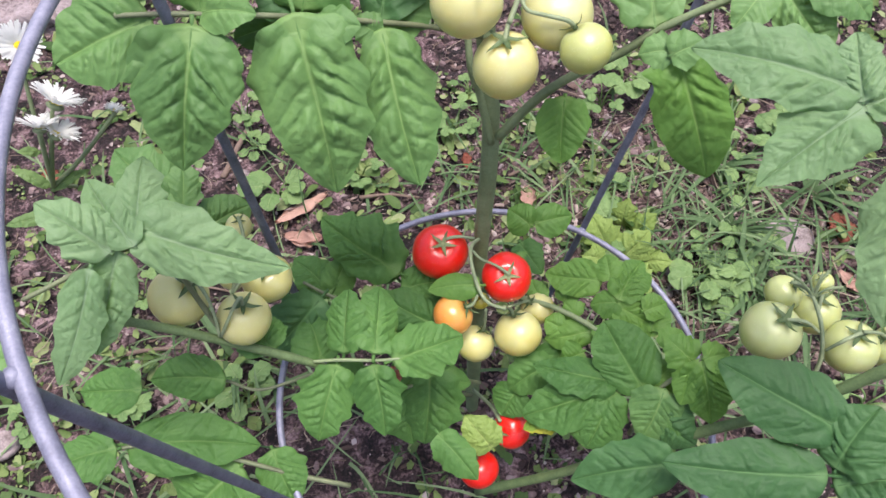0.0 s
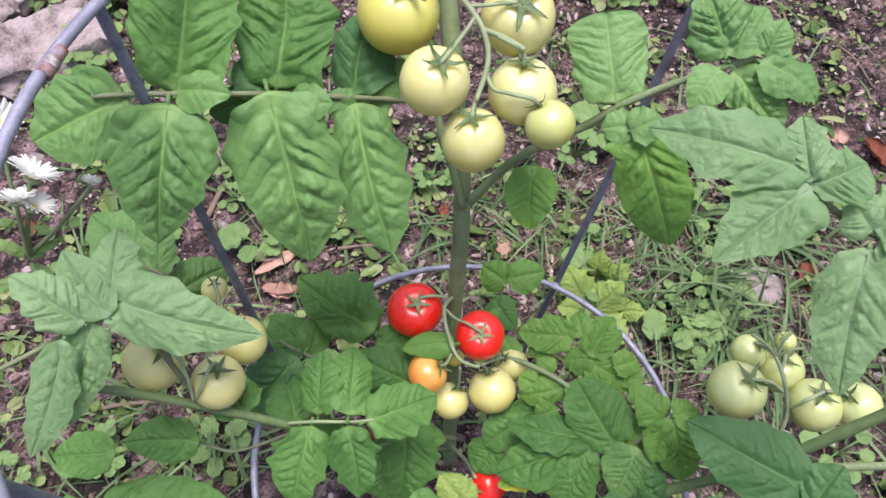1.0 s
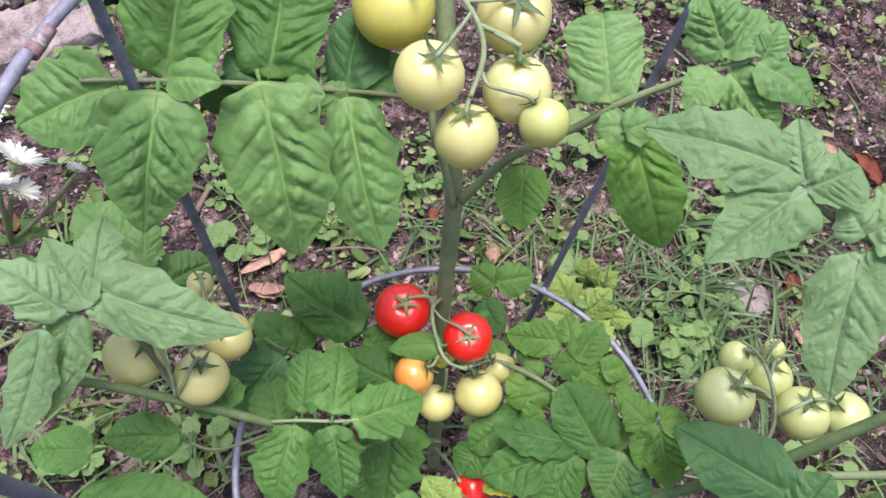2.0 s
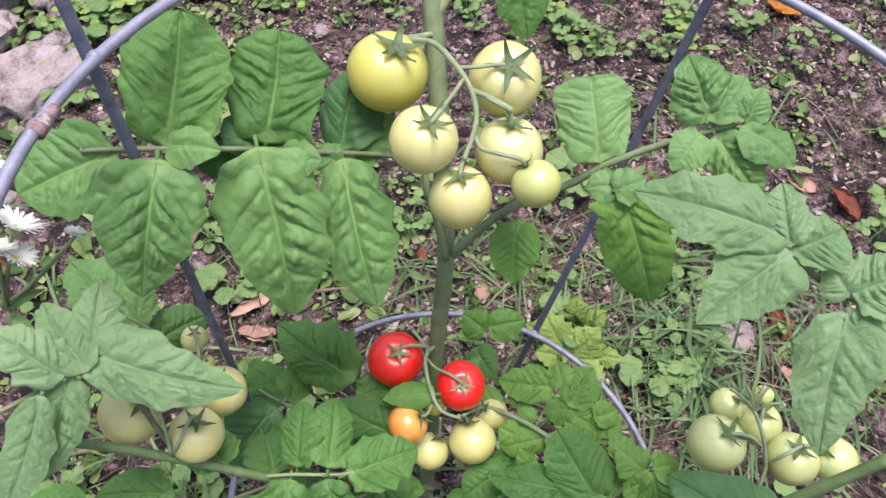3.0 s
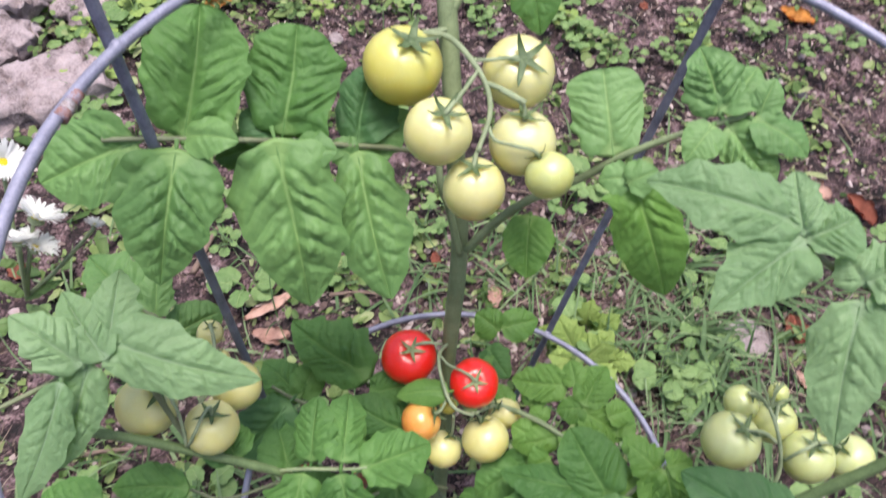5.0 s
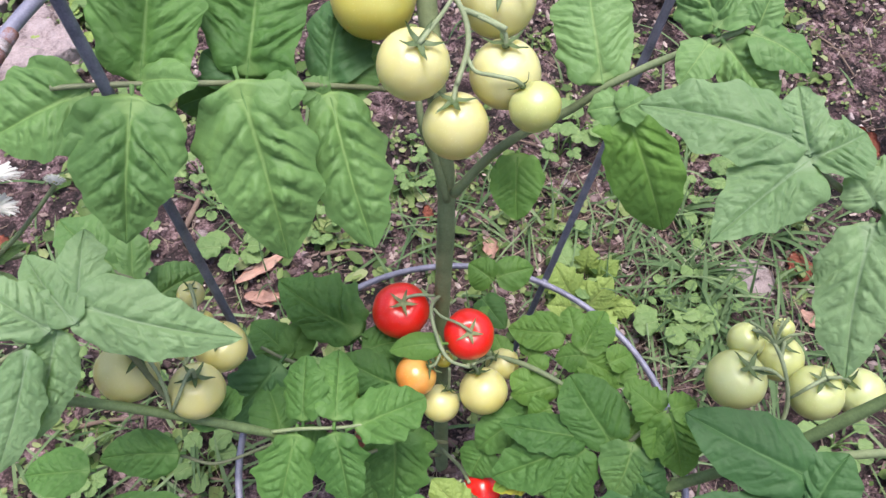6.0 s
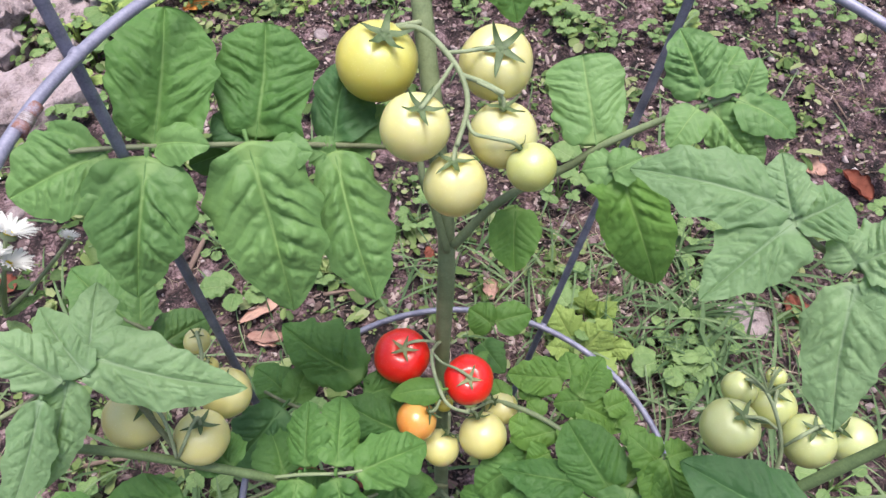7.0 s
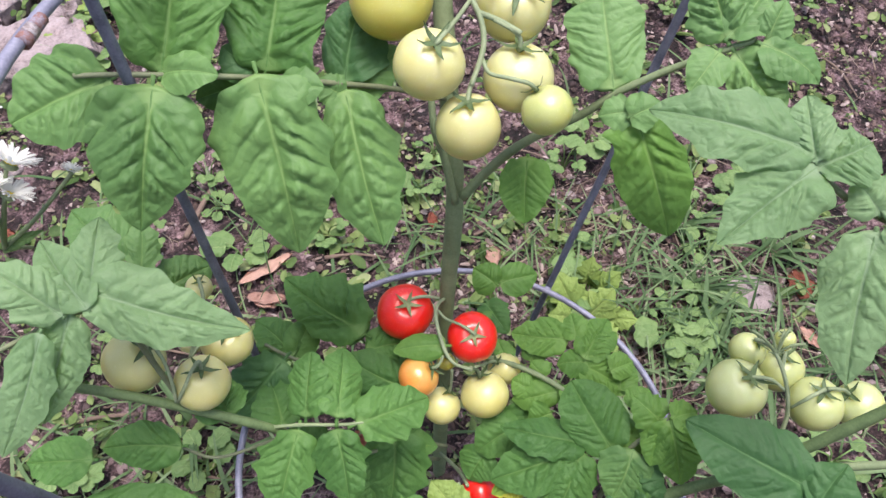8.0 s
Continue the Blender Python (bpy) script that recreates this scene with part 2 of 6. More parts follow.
CONCRETE = rough_material("broken_pinkish_concrete", [(0.34, (0.045, 0.031, 0.031)), (0.44, (0.17, 0.132, 0.134)), (0.5, (0.27, 0.215, 0.22)), (0.64, (0.38, 0.312, 0.318))], scale=34.0, height=1.0, distance=0.006)
STONE = rough_material("pale_garden_stone", [(0.36, (0.1, 0.075, 0.075)), (0.5, (0.25, 0.2, 0.2)), (0.64, (0.34, 0.28, 0.285))], scale=70.0, height=0.6, distance=0.003)
DEAD_PINK = rough_material("dry_pinkish_leaf", [(0.25, (0.42, 0.23, 0.18)), (0.7, (0.78, 0.53, 0.44))], scale=120.0, height=0.6, distance=0.002, obj=0.3)
DEAD_ORANGE = rough_material("dry_orange_leaf", [(0.25, (0.32, 0.1, 0.03)), (0.6, (0.68, 0.3, 0.06)), (0.85, (0.75, 0.5, 0.16))], scale=90.0, height=0.6, distance=0.002)
DEAD_RED = rough_material("dry_red_brown_leaf", [(0.25, (0.16, 0.05, 0.035)), (0.75, (0.42, 0.13, 0.08))], scale=120.0, height=0.6, distance=0.002)
STRAW = rough_material("dry_straw", [(0.15, (0.05, 0.03, 0.024)), (0.5, (0.16, 0.108, 0.085)), (0.78, (0.34, 0.26, 0.2)), (0.96, (0.55, 0.47, 0.38))], scale=90.0, island=0.7)
WEED = weed_material("seedling_leaves", [(0.08, (0.035, 0.08, 0.02)), (0.38, (0.1, 0.165, 0.045)), (0.66, (0.2, 0.27, 0.09)), (0.86, (0.31, 0.35, 0.17)), (1.0, (0.36, 0.42, 0.07))])
GRASS = weed_material("grass_blades", [(0.1, (0.05, 0.105, 0.038)), (0.55, (0.125, 0.2, 0.085)), (0.9, (0.22, 0.3, 0.15)), (1.0, (0.38, 0.38, 0.22))])
PETAL = weed_material("white_petal", [(0.2, (0.84, 0.84, 0.82)), (0.8, (0.9, 0.9, 0.89))], through=0.5)
POLLEN = rough_material("yellow_flower_centre", [(0.2, (0.6, 0.42, 0.01)), (0.8, (0.8, 0.68, 0.03))], scale=700.0, height=0.8, distance=0.001)
LITTER = rough_material("dead_plant_litter", [(0.1, (0.035, 0.02, 0.017)), (0.45, (0.11, 0.068, 0.058)), (0.7, (0.2, 0.14, 0.125)), (0.88, (0.46, 0.37, 0.34)), (1.0, (0.28, 0.1, 0.07))], scale=160.0, island=0.8)
FILM = rough_material("pale_plastic_scrap", [(0.3, (0.4, 0.45, 0.3)), (0.7, (0.75, 0.78, 0.65))], scale=120.0, gloss=0.3, height=0.4, distance=0.002)


# ---- builders ----
def part(name, bm, mat, parent=None, label="", smooth=True):
    """One mesh object under a thing or a part."""
    me = bpy.data.meshes.new(name)
    bm.to_mesh(me)
    bm.free()
    me.materials.append(mat)
    if smooth:
        me.shade_smooth()
    ob = new(name, me)
    if parent:
        ob.parent = parent
    return tagged(ob, label)


def sheet_part(name, verts, faces, mat, parent=None, label="", flat=False):
    me = bpy.data.meshes.new(name)
    me.from_pydata([tuple(v) for v in verts], [], faces)
    me.materials.append(mat)
    if not flat:
        me.shade_smooth()
    ob = new(name, me)
    if parent:
        ob.parent = parent
    return tagged(ob, label)


def thing(name, label, category, group="", kind=""):
    return tagged(new(name), label, category, group, kind)


def glide(points, steps=8):
    """A smooth line through the points."""
    p = [Vector(q) for q in points]
    if len(p) == 2:
        return [p[0].lerp(p[1], k / steps) for k in range(steps + 1)]
    p = [2 * p[0] - p[1], *p, 2 * p[-1] - p[-2]]
    out = []
    for k in range(1, len(p) - 2):
        a, b, c, d = p[k - 1:k + 3]
        for s in range(steps):
            t = s / steps
            out.append(0.5 * (2 * b + (c - a) * t + (2 * a - 5 * b + 4 * c - d) * t * t + (3 * b - a - 3 * c + d) * t ** 3))
    return out + [p[-2]]


def tube(points, r0, r1, sides=10, bm=None, wobble=0.0, closed=False):
    bm = bm or bmesh.new()
    n, rings, side = len(points), [], None
    for k, q in enumerate(points):
        d = (points[(k + 1) % n] - points[k - 1]) if closed or 0 < k < n - 1 else (points[1] - points[0] if k == 0 else points[-1] - points[-2])
        d.normalize()
        side = (side - d * side.dot(d)).normalized() if side else d.orthogonal().normalized()
        up = d.cross(side)
        r = r0 + (r1 - r0) * k / max(1, n - 1)
        r *= 1 + wobble * noise.noise(q * 90.0)
        rings.append([bm.verts.new(q + r * (math.cos(2 * math.pi * s / sides) * side + math.sin(2 * math.pi * s / sides) * up)) for s in range(sides)])
    for k in range(n if closed else n - 1):
        a, b = rings[k], rings[(k + 1) % n]
        for s in range(sides):
            bm.faces.new((a[s], a[(s + 1) % sides], b[(s + 1) % sides], b[s]))
    if not closed:
        bm.faces.new(rings[0][::-1])
        bm.faces.new(rings[-1])
    return bm


def stalk(name, parent, r0, r1, points, label="", mat=STALK):
    return part(name, tube(glide(points), r0, r1, wobble=0.12), mat, parent, label)


def leaf_basis(base, tip, facing):
    y = (Vector(tip) - Vector(base))
    length = y.length
    y.normalize()
    z = Vector(facing)
    z = (z - y * z.dot(y)).normalized()
    return Matrix((y.cross(z), y, z)).transposed(), length


def leaflet(parent, base, tip, width, facing, mat=LEAF, arch=0.08, cup=-0.06, lobes=0.1, peak=0.32, full=2.0, blunt=0.8, pucker=1.0, seed=0, curl=0.0, name="leaflet", label="", nu=64, nv=20, veins=7, stem=(), heart=0.25, neck=0.55, petiole=0.08, bumps=()):
    """A tomato leaflet: sunken side veins sweep forward to an unevenly lobed edge, the blade swells in rows of small pillows
    between them. peak: where it is broadest; full, blunt: how long it stays broad and how round it ends; heart: how far the
    lobes reach back past the stalk; bumps: (place along the edge, side, amount) of single lobes."""
    rot3, length = leaf_basis(base, tip, facing)
    rnd = random.Random(seed * 77 + 5)
    off = Vector((rnd.uniform(-9, 9), rnd.uniform(-9, 9), rnd.uniform(-9, 9)))
    bm = bmesh.new()
    uvl = bm.loops.layers.uv.new("UVMap")
    half = width / 2
    cup += rnd.uniform(-0.12, 0.12)
    skew, bend = rnd.uniform(-0.06, 0.06), rnd.uniform(-0.04, 0.04)
    teeth = [[rnd.uniform(0.2, 1.5) for k in range(veins + 4)] for s in (0, 1)]
    sweep = min(0.4, 1.1 * half / length)

    def outline(e, side):
        if e < peak:
            p = math.sin(e / peak * math.pi / 2) ** neck
        else:
            p = max(0.0, 1 - ((e - peak) / (1 - peak)) ** full) ** blunt
        ph = e * veins * 0.62 + 0.37 * side
        saw = (0.5 - 0.5 * math.cos(2 * math.pi * (ph % 1.0) ** 1.3)) * teeth[side][int(ph)]
        p *= 1 + (0.03 + 0.3 * lobes) * noise.noise(off + Vector((e * 15.0, side * 4.0, 1.3))) + lobes * (saw - 0.55) + lobes * 0.8 * noise.noise(off + Vector((e * 3.0, side * 4.0, 0.3)))
        for at, where, amount in bumps:
            if where == side:
                p += amount * math.exp(-((e - at) / 0.09) ** 2) * min(1.0, e * 12)
        return p

    rows, uvs = [], {}
    for i in range(nu + 1):
        u = i / nu
        row = []
        e_far = u + sweep * (1 - u)
        root = max(0.0, 1 - u / 0.16) ** 2
        for j in range(-nv, nv + 1):
            v = j / nv
            a, side, sgn = abs(v), int(v > 0), (1 if v > 0 else -1)
            e = e_far * (1 - root) + e_far * a * root
            p_far = outline(e_far, side)
            w = half * (a * p_far * (1 - root) + outline(e_far * a, side) * root) * (1 + sgn * skew)
            x = sgn * w + bend * length * math.sin(u * math.pi)
            y = length * (u + (e_far - u) * (a ** 1.25 * (1 - root) + a * root))
            y -= 0.5 * heart * half * (a ** 1.3 * (1 - root) + min(1.0, e * 16) * root) * math.exp(-((e - 0.08) / 0.1) ** 2)
            wander = noise.noise(off + Vector((u * 5, sgn * 5.0, 4.0))) + 0.7 * noise.noise(off + Vector((x * 130, y * 110, 2.0)))
            ripple = max(0.0, veins * u ** 0.9 + 0.45 * side + 0.42 * wander * min(1.0, u * 6))
            swell = abs(math.sin(math.pi * ripple)) ** 0.5
            quilt = abs(noise.noise(off + Vector((ripple * 1.5, a * 4.4 + side * 7, 0.0)))) ** 0.7
            quilt += 0.55 * abs(noise.noise(off + Vector((ripple * 3.0, a * 8.5 + side * 7, 5.0)))) ** 0.8
            inner = min(1.0, a * 4) * (1 - 0.75 * a ** 2) * (1 - a ** 6) * min(1.0, p_far * 1.6) * (1.25 - 0.85 * u)
            mask = 0.75 + 0.6 * noise.noise(off * 1.7 + Vector((x * 60, y * 60, 3.0)))
            z = arch * length * 4 * u * (1 - u)
            z += cup * half * a ** 1.4 * p_far
            z += pucker * half * inner * mask * (0.1 * swell + (0.03 + 0.11 * swell) * quilt)
            z += pucker * 0.11 * half * noise.noise(off * 2 + Vector((x * 42, y * 42, 0)))
            z -= 0.05 * half * math.exp(-(v * 9) ** 2) * (1 - 0.6 * u)
            z += 0.17 * half * a ** 3 * noise.noise(off * 3 + Vector((u * 4.5, sgn * 3.0, 1.0)))
            z -= curl * length * max(0.0, u - 0.55) ** 2 * 2.2
            q = bm.verts.new(Vector(base) + rot3 @ Vector((x, y, z)))
            uvs[q] = (ripple / veins, 0.5 + 0.5 * v)
            row.append(q)
        rows.append(row)
    for a, b in zip(rows, rows[1:]):
        for j in range(2 * nv):
            f = bm.faces.new((a[j], a[j + 1], b[j + 1], b[j]))
            for loop in f.loops:
                loop[uvl].uv = uvs[loop.vert]
    # the midrib runs below the blade as a tapered ridge
    line = [Vector(base) - rot3 @ Vector((0, petiole * length, 0.0012))] + [q.co - rot3 @ Vector((0, 0, 0.0006)) for q in (rows[k * nu // 8][nv] for k in range(7))]
    tube(line, 0.0010, 0.0003, 6, bm)
    if stem:
        tube(glide(stem, 3), 0.0007, 0.0005, 5, bm)
    return part(name, bm, mat, parent, label)


def tomato(parent, centre, radius, axis, skin, label, stem, sepal=1.0, tall=0.95, seed=0):
    """A small round tomato with a dimpled shoulder; its star calyx is a part of its own. axis points to the calyx."""
    rnd = random.Random(seed)
    rot4 = Vector(axis).to_track_quat("Z", "Y").to_matrix().to_4x4()
    place = Matrix.Translation(centre) @ rot4
    bm = bmesh.new()
    bmesh.ops.create_uvsphere(bm, u_segments=36, v_segments=24, radius=radius)
    for q in bm.verts:
        c = q.co / radius
        ang = math.atan2(c.y, c.x)
        k = 1 + 0.012 * math.sin(ang * 5 + seed) * (1 - abs(c.z)) + 0.012 * math.sin(ang * 2 + seed * 3)
        c.z *= tall
        c.z -= 0.17 * math.exp(-((1 - c.z / tall) / 0.055)) if c.z > 0 else 0.0
        q.co = Vector((c.x * k, c.y * k, c.z)) * radius
    fruit = part("tomato", bm, skin, parent, label)
    fruit.matrix_basis = place
    top = (tall - 0.13) * radius
    bm = bmesh.new()
    turn = rnd.uniform(0, 6.28)
    for s in range(5):
        a0 = turn + s * 2 * math.pi / 5 + rnd.uniform(-0.15, 0.15)
        ln = radius * sepal * rnd.uniform(0.48, 0.7)
        lift = rnd.uniform(0.02, 0.45)
        d, e = Vector((math.cos(a0), math.sin(a0), 0)), Vector((-math.sin(a0), math.cos(a0), 0))
        rows = []
        for k in range(9):
            u = k / 8
            w = radius * 0.115 * sepal * (1 - u) ** 0.85 * (0.85 + 0.5 * u)
            r = 0.06 * radius + u * ln
            surf = tall * math.sqrt(max(0.0, radius ** 2 - r ** 2)) + 0.035 * radius
            z = max(top + 0.10 * radius * math.sin(u * 2.2), surf - 0.02 * radius * (1 - u)) + lift * radius * u * u
            mid = d * r
            rows.append([bm.verts.new(mid + e * w + Vector((0, 0, z + 0.02 * radius))), bm.verts.new(mid + Vector((0, 0, z - 0.015 * radius))), bm.verts.new(mid - e * w + Vector((0, 0, z + 0.02 * radius)))])
        for p0, p1 in zip(rows, rows[1:]):
            bm.faces.new((p0[0], p0[1], p1[1], p1[0]))
            bm.faces.new((p0[1], p0[2], p1[2], p1[1]))
    ends = bmesh.ops.create_uvsphere(bm, u_segments=10, v_segments=6, radius=0.12 * radius)["verts"]
    for q in ends:
        q.co = Vector((q.co.x, q.co.y, q.co.z * 0.7 + top + 0.07 * radius))
    inv = place.inverted()
    line = [Vector((0, 0, top + 0.05 * radius))] + [inv @ Vector(q) for q in stem]
    sepals = len(bm.faces)
    tube(glide(line, 6), 0.0010, 0.0009, 8, bm, wobble=0.2)
    cal = part("calyx", bm, SEPAL_DRY if skin is SKIN_RED else SEPAL, fruit, "green star-shaped calyx with short pale stalk")
    cal.data.materials.append(PEDUNCLE)
    for f in cal.data.polygons[sepals:]:
        f.material_index = 1
    return fruit


def stone_mesh(size, seed, flat=0.6, rough=0.22, cuts=3):
    bm = bmesh.new()
    bmesh.ops.create_icosphere(bm, subdivisions=cuts, radius=1.0)
    off = Vector((seed * 3.1, seed * 1.7, 0.4))
    for q in bm.verts:
        d = 1 + rough * noise.noise(q.co * 1.3 + off) + 0.35 * rough * noise.noise(q.co * 4.0 + off)
        q.co = Vector((q.co.x * size[0], q.co.y * size[1], q.co.z * size[2])) * d * 0.5
    return bm


def dead_leaf(name, label, mat, place, length, width, turn, roll=0.6, seed=0):
    """A curled dry leaf lying on the soil."""
    rnd = random.Random(seed)
    bm = bmesh.new()
    rows = []
    for i in range(15):
        u = i / 14
        w = width / 2 * math.sin(math.pi * (0.06 + 0.9 * u)) ** 0.8 * (1 + 0.15 * math.sin(u * 19 + seed))
        row = []
        for j in range(-4, 5):
            v = j / 4
            ang = v * roll * 1.6
            row.append(bm.verts.new(((w * math.sin(ang) / max(0.3, roll * 1.6)) if roll > 0.05 else v * w, (u - 0.5) * length, 0.004 + w * (1 - math.cos(ang)) * 0.8 + 0.1 * length * (u - 0.5) ** 2 + 0.06 * length * noise.noise(Vector((u * 4, v * 2, seed * 1.3))) + 0.35 * w * noise.noise(Vector((u * 8, v * 3, seed * 2.3))))))
        rows.append(row)
    for a, b in zip(rows, rows[1:]):
        for j in range(8):
            bm.faces.new((a[j], a[j + 1], b[j + 1], b[j]))
    bmesh.ops.solidify(bm, geom=bm.faces[:], thickness=0.0006)
    ob = part(name, bm, mat, None, label)
    ob.matrix_basis = pose(place[0], place[1], ground_z(place[0], place[1]) + 0.003, rnd.uniform(-8, 8), rnd.uniform(-8, 8), turn)
    return tagged(ob, category="dead leaf", group="fallen leaves on the soil")


def ground_z(x, y):
    """Height of the soil: gentle lumps that die out away from the bed."""
    far = 1 / (1 + (x * x + (y - 0.4) ** 2) / 9.0)
    q = Vector((x, y, 0.0))
    return far * (0.016 * noise.noise(q * 4.0) + 0.008 * noise.noise(q * 14.0) + 0.005 * noise.noise(q * 40.0) + 0.0055 * noise.noise(q * 95.0))


# ---- the ground: one sheet of soil to the horizon ----
def spread(lo, hi, step, reach):
    inner = list(np.arange(lo, hi + 1e-6, step))
    grow = [step * 1.35 ** k for k in range(1, 60)]
    out, total = [], 0.0
    for g in grow:
        total += g
        out.append(total)
        if total > reach:
            break
    return [lo - g for g in reversed(out)] + inner + [hi + g for g in out]


xs, ys = spread(-0.8, 0.95, 0.006, 400.0), spread(-0.2, 1.25, 0.006, 400.0)
gv = [(x, y, ground_z(x, y)) for y in ys for x in xs]
nx = len(xs)
gf = [(j * nx + i, j * nx + i + 1, (j + 1) * nx + i + 1, (j + 1) * nx + i) for j in range(len(ys) - 1) for i in range(nx - 1)]
tagged(sheet_part("ground", gv, gf, SOIL), "dark crumbly garden soil with weeds, shade of its gaps in the colour", "soil", kind="structure")


def flower_head(parent, centre, radius, facing, hub, seed):
    """A fleabane flower: a domed yellow disc in a ring of narrow white rays, on a thin stalk."""
    rnd = random.Random(seed)
    c, z = Vector(centre), Vector(facing).normalized()
    rot4 = z.to_track_quat("Z", "Y").to_matrix().to_4x4()
    bm = bmesh.new()
    bmesh.ops.create_uvsphere(bm, u_segments=18, v_segments=10, radius=radius * 0.24)
    for q in bm.verts:
        q.co.z = q.co.z * 0.25 + 0.0004 * math.sin(q.co.x * 9000) * math.sin(q.co.y * 9000)
    head = part("flower_head", bm, POLLEN, parent, "domed yellow flower centre")
    head.matrix_basis = Matrix.Translation(c) @ rot4
    bm = bmesh.new()
    rows = []
    for k in range(6):
        u = k / 5
        w = radius * 0.06 * (0.55 + 0.45 * math.sin(math.pi * min(1.0, u * 0.75 + 0.1)))
        rows.append([bm.verts.new((x * w, radius * (0.18 + 0.82 * u), radius * (0.6 * u - 0.22 * u * u) + 0.25 * w * abs(x))) for x in (-1, 0, 1)])
    for a, b in zip(rows, rows[1:]):
        bm.faces.new((a[0], a[1], b[1], b[0]))
        bm.faces.new((a[1], a[2], b[2], b[1]))
    me = bpy.data.meshes.new("petal")
    bm.to_mesh(me)
    bm.free()
    me.materials.append(PETAL)
    me.shade_smooth()
    for k in range(72):
        ray = new("petal", me)
        ray.parent = head
        ray.matrix_basis = pose(0, 0, rnd.uniform(-0.0003, 0.0003), rnd.uniform(-5, 9), rnd.uniform(-8, 8), k * 5 + rnd.uniform(-2, 2)) @ Matrix.Scale(rnd.uniform(0.86, 1.06), 4)
    h = Vector(hub)
    line = glide([c - z * 0.001, c - z * radius * 0.5, c.lerp(h, 0.5) - z * 0.004, h])
    bm = tube(line, 0.0008, 0.0011, 6)
    cupv = bmesh.ops.create_uvsphere(bm, u_segments=12, v_segments=8, radius=radius * 0.34)["verts"]
    for q in cupv:
        q.co = c - z * radius * 0.14 + rot4.to_3x3() @ Vector((q.co.x, q.co.y, q.co.z * 0.5))
    part("flower_stalk", bm, STALK, parent)


def slab(place, size, turn, seed):
    """A broken piece of concrete with chipped edges, half sunk in the soil."""
    bm = bmesh.new()
    bmesh.ops.create_cube(bm, size=1.0)
    bmesh.ops.subdivide_edges(bm, edges=bm.edges[:], cuts=34, use_grid_fill=True)
    for q in bm.verts:
        c = Vector((q.co.x * size[0], q.co.y * size[1], q.co.z * size[2]))
        rim = max(abs(q.co.x), abs(q.co.y)) * 2
        c += 0.02 * rim ** 2 * Vector((noise.noise(c * 18 + Vector((seed, 0, 0))) + 0.5 * noise.noise(c * 55 + Vector((seed, 4, 0))), noise.noise(c * 18 + Vector((0, seed, 7))) + 0.5 * noise.noise(c * 55 + Vector((4, seed, 7))), 0))
        flat = Vector((c.x, c.y, seed * 1.7))
        if q.co.z > 0:
            flake = noise.noise(flat * 17) + 0.45 * noise.noise(flat * 50)
            crack = max(0.0, 1 - abs(noise.noise(flat * 13 + Vector((5, 2, 0))) + 0.3 * noise.noise(flat * 60)) / 0.07)
            c.z += 0.009 * round(flake * 2.6) / 2.6 - 0.02 * crack + 0.0022 * noise.noise(flat * 130) - 0.006 * rim ** 6
        else:
            c.z += 0.005 * noise.noise(flat * 40)
        q.co = c
    ob = part("broken_slab", bm, CONCRETE, None, "broken pale pinkish concrete slab at the bed's edge")
    ob.matrix_basis = pose(place[0], place[1], ground_z(*place) + size[2] * 0.3, 2, -3, turn)
    return tagged(ob, category="paving slab", group="broken slabs")


def pebble(place, size, seed):
    ob = part("stone", stone_mesh(size, seed), STONE, None, "pale pinkish-grey stone lying on the soil")
    ob.matrix_basis = pose(place[0], place[1], ground_z(*place) + size[2] * 0.2, 0, 0, seed * 37 % 360)
    return tagged(ob, category="stone", group="stones on the soil")


def weed_kind(name, label, seed, count, size, rise, spread_r, folds=1, mat=LEAF_WEED):
    """One small weed: leaves on thin stalks round a short crown, built at the origin."""
    rnd = random.Random(seed)
    plant_root = tagged(new(name), label, "weed", "weeds in the bed")
    tips = []
    for k in range(count):
        a = k * 2.4 + rnd.uniform(-0.3, 0.3)
        r, h = spread_r * rnd.uniform(0.5, 1.0), rise * rnd.uniform(0.5, 1.0)
        tip = Vector((math.cos(a) * r, math.sin(a) * r, h))
        tips.append((tip, a))
    for k, (tip, a) in enumerate(tips):
        for f in range(folds):
            b = a + (f - (folds - 1) / 2) * 1.5
            s = size * rnd.uniform(0.75, 1.15)
            end = tip + Vector((math.cos(b) * s, math.sin(b) * s, s * rnd.uniform(-0.25, 0.2)))
            leaflet(plant_root, tip, end, s * rnd.uniform(0.8, 1.0), (rnd.uniform(-0.25, 0.25), rnd.uniform(-0.25, 0.25), 1), mat, lobes=0.16, peak=0.42, full=2.6, blunt=0.55, nu=12, nv=4, veins=5, seed=seed * 40 + k * 3 + f, name="leaf", stem=[(0, 0, -0.004), (tip.x * 0.4, tip.y * 0.4, tip.z * 0.8), tip])
    return plant_root


ROSETTE = weed_kind("rosette_weed", "small light green round-leaved weed on soil", 11, 7, 0.011, 0.012, 0.012)
TREFOIL = weed_kind("trefoil_weed", "small bright green three-leaved weed on soil", 12, 5, 0.009, 0.022, 0.016, folds=3)
BROADLEAF = weed_kind("broadleaf_weed", "light green broad-leaved weed on soil", 13, 6, 0.017, 0.020, 0.012)
LIMELEAF = weed_kind("broadleaf_weed", "yellow-green broad-leaved weed by the slab", 15, 7, 0.014, 0.024, 0.013, mat=LEAF_LIME)
# The far edge is shaded; this weed's darker leaf green carries that shade.
DARK_WEED = weed_kind("leafy_weed", "leafy weed at the bed's far edge, shade in its dark green", 14, 10, 0.013, 0.030, 0.016, mat=LEAF_MID)
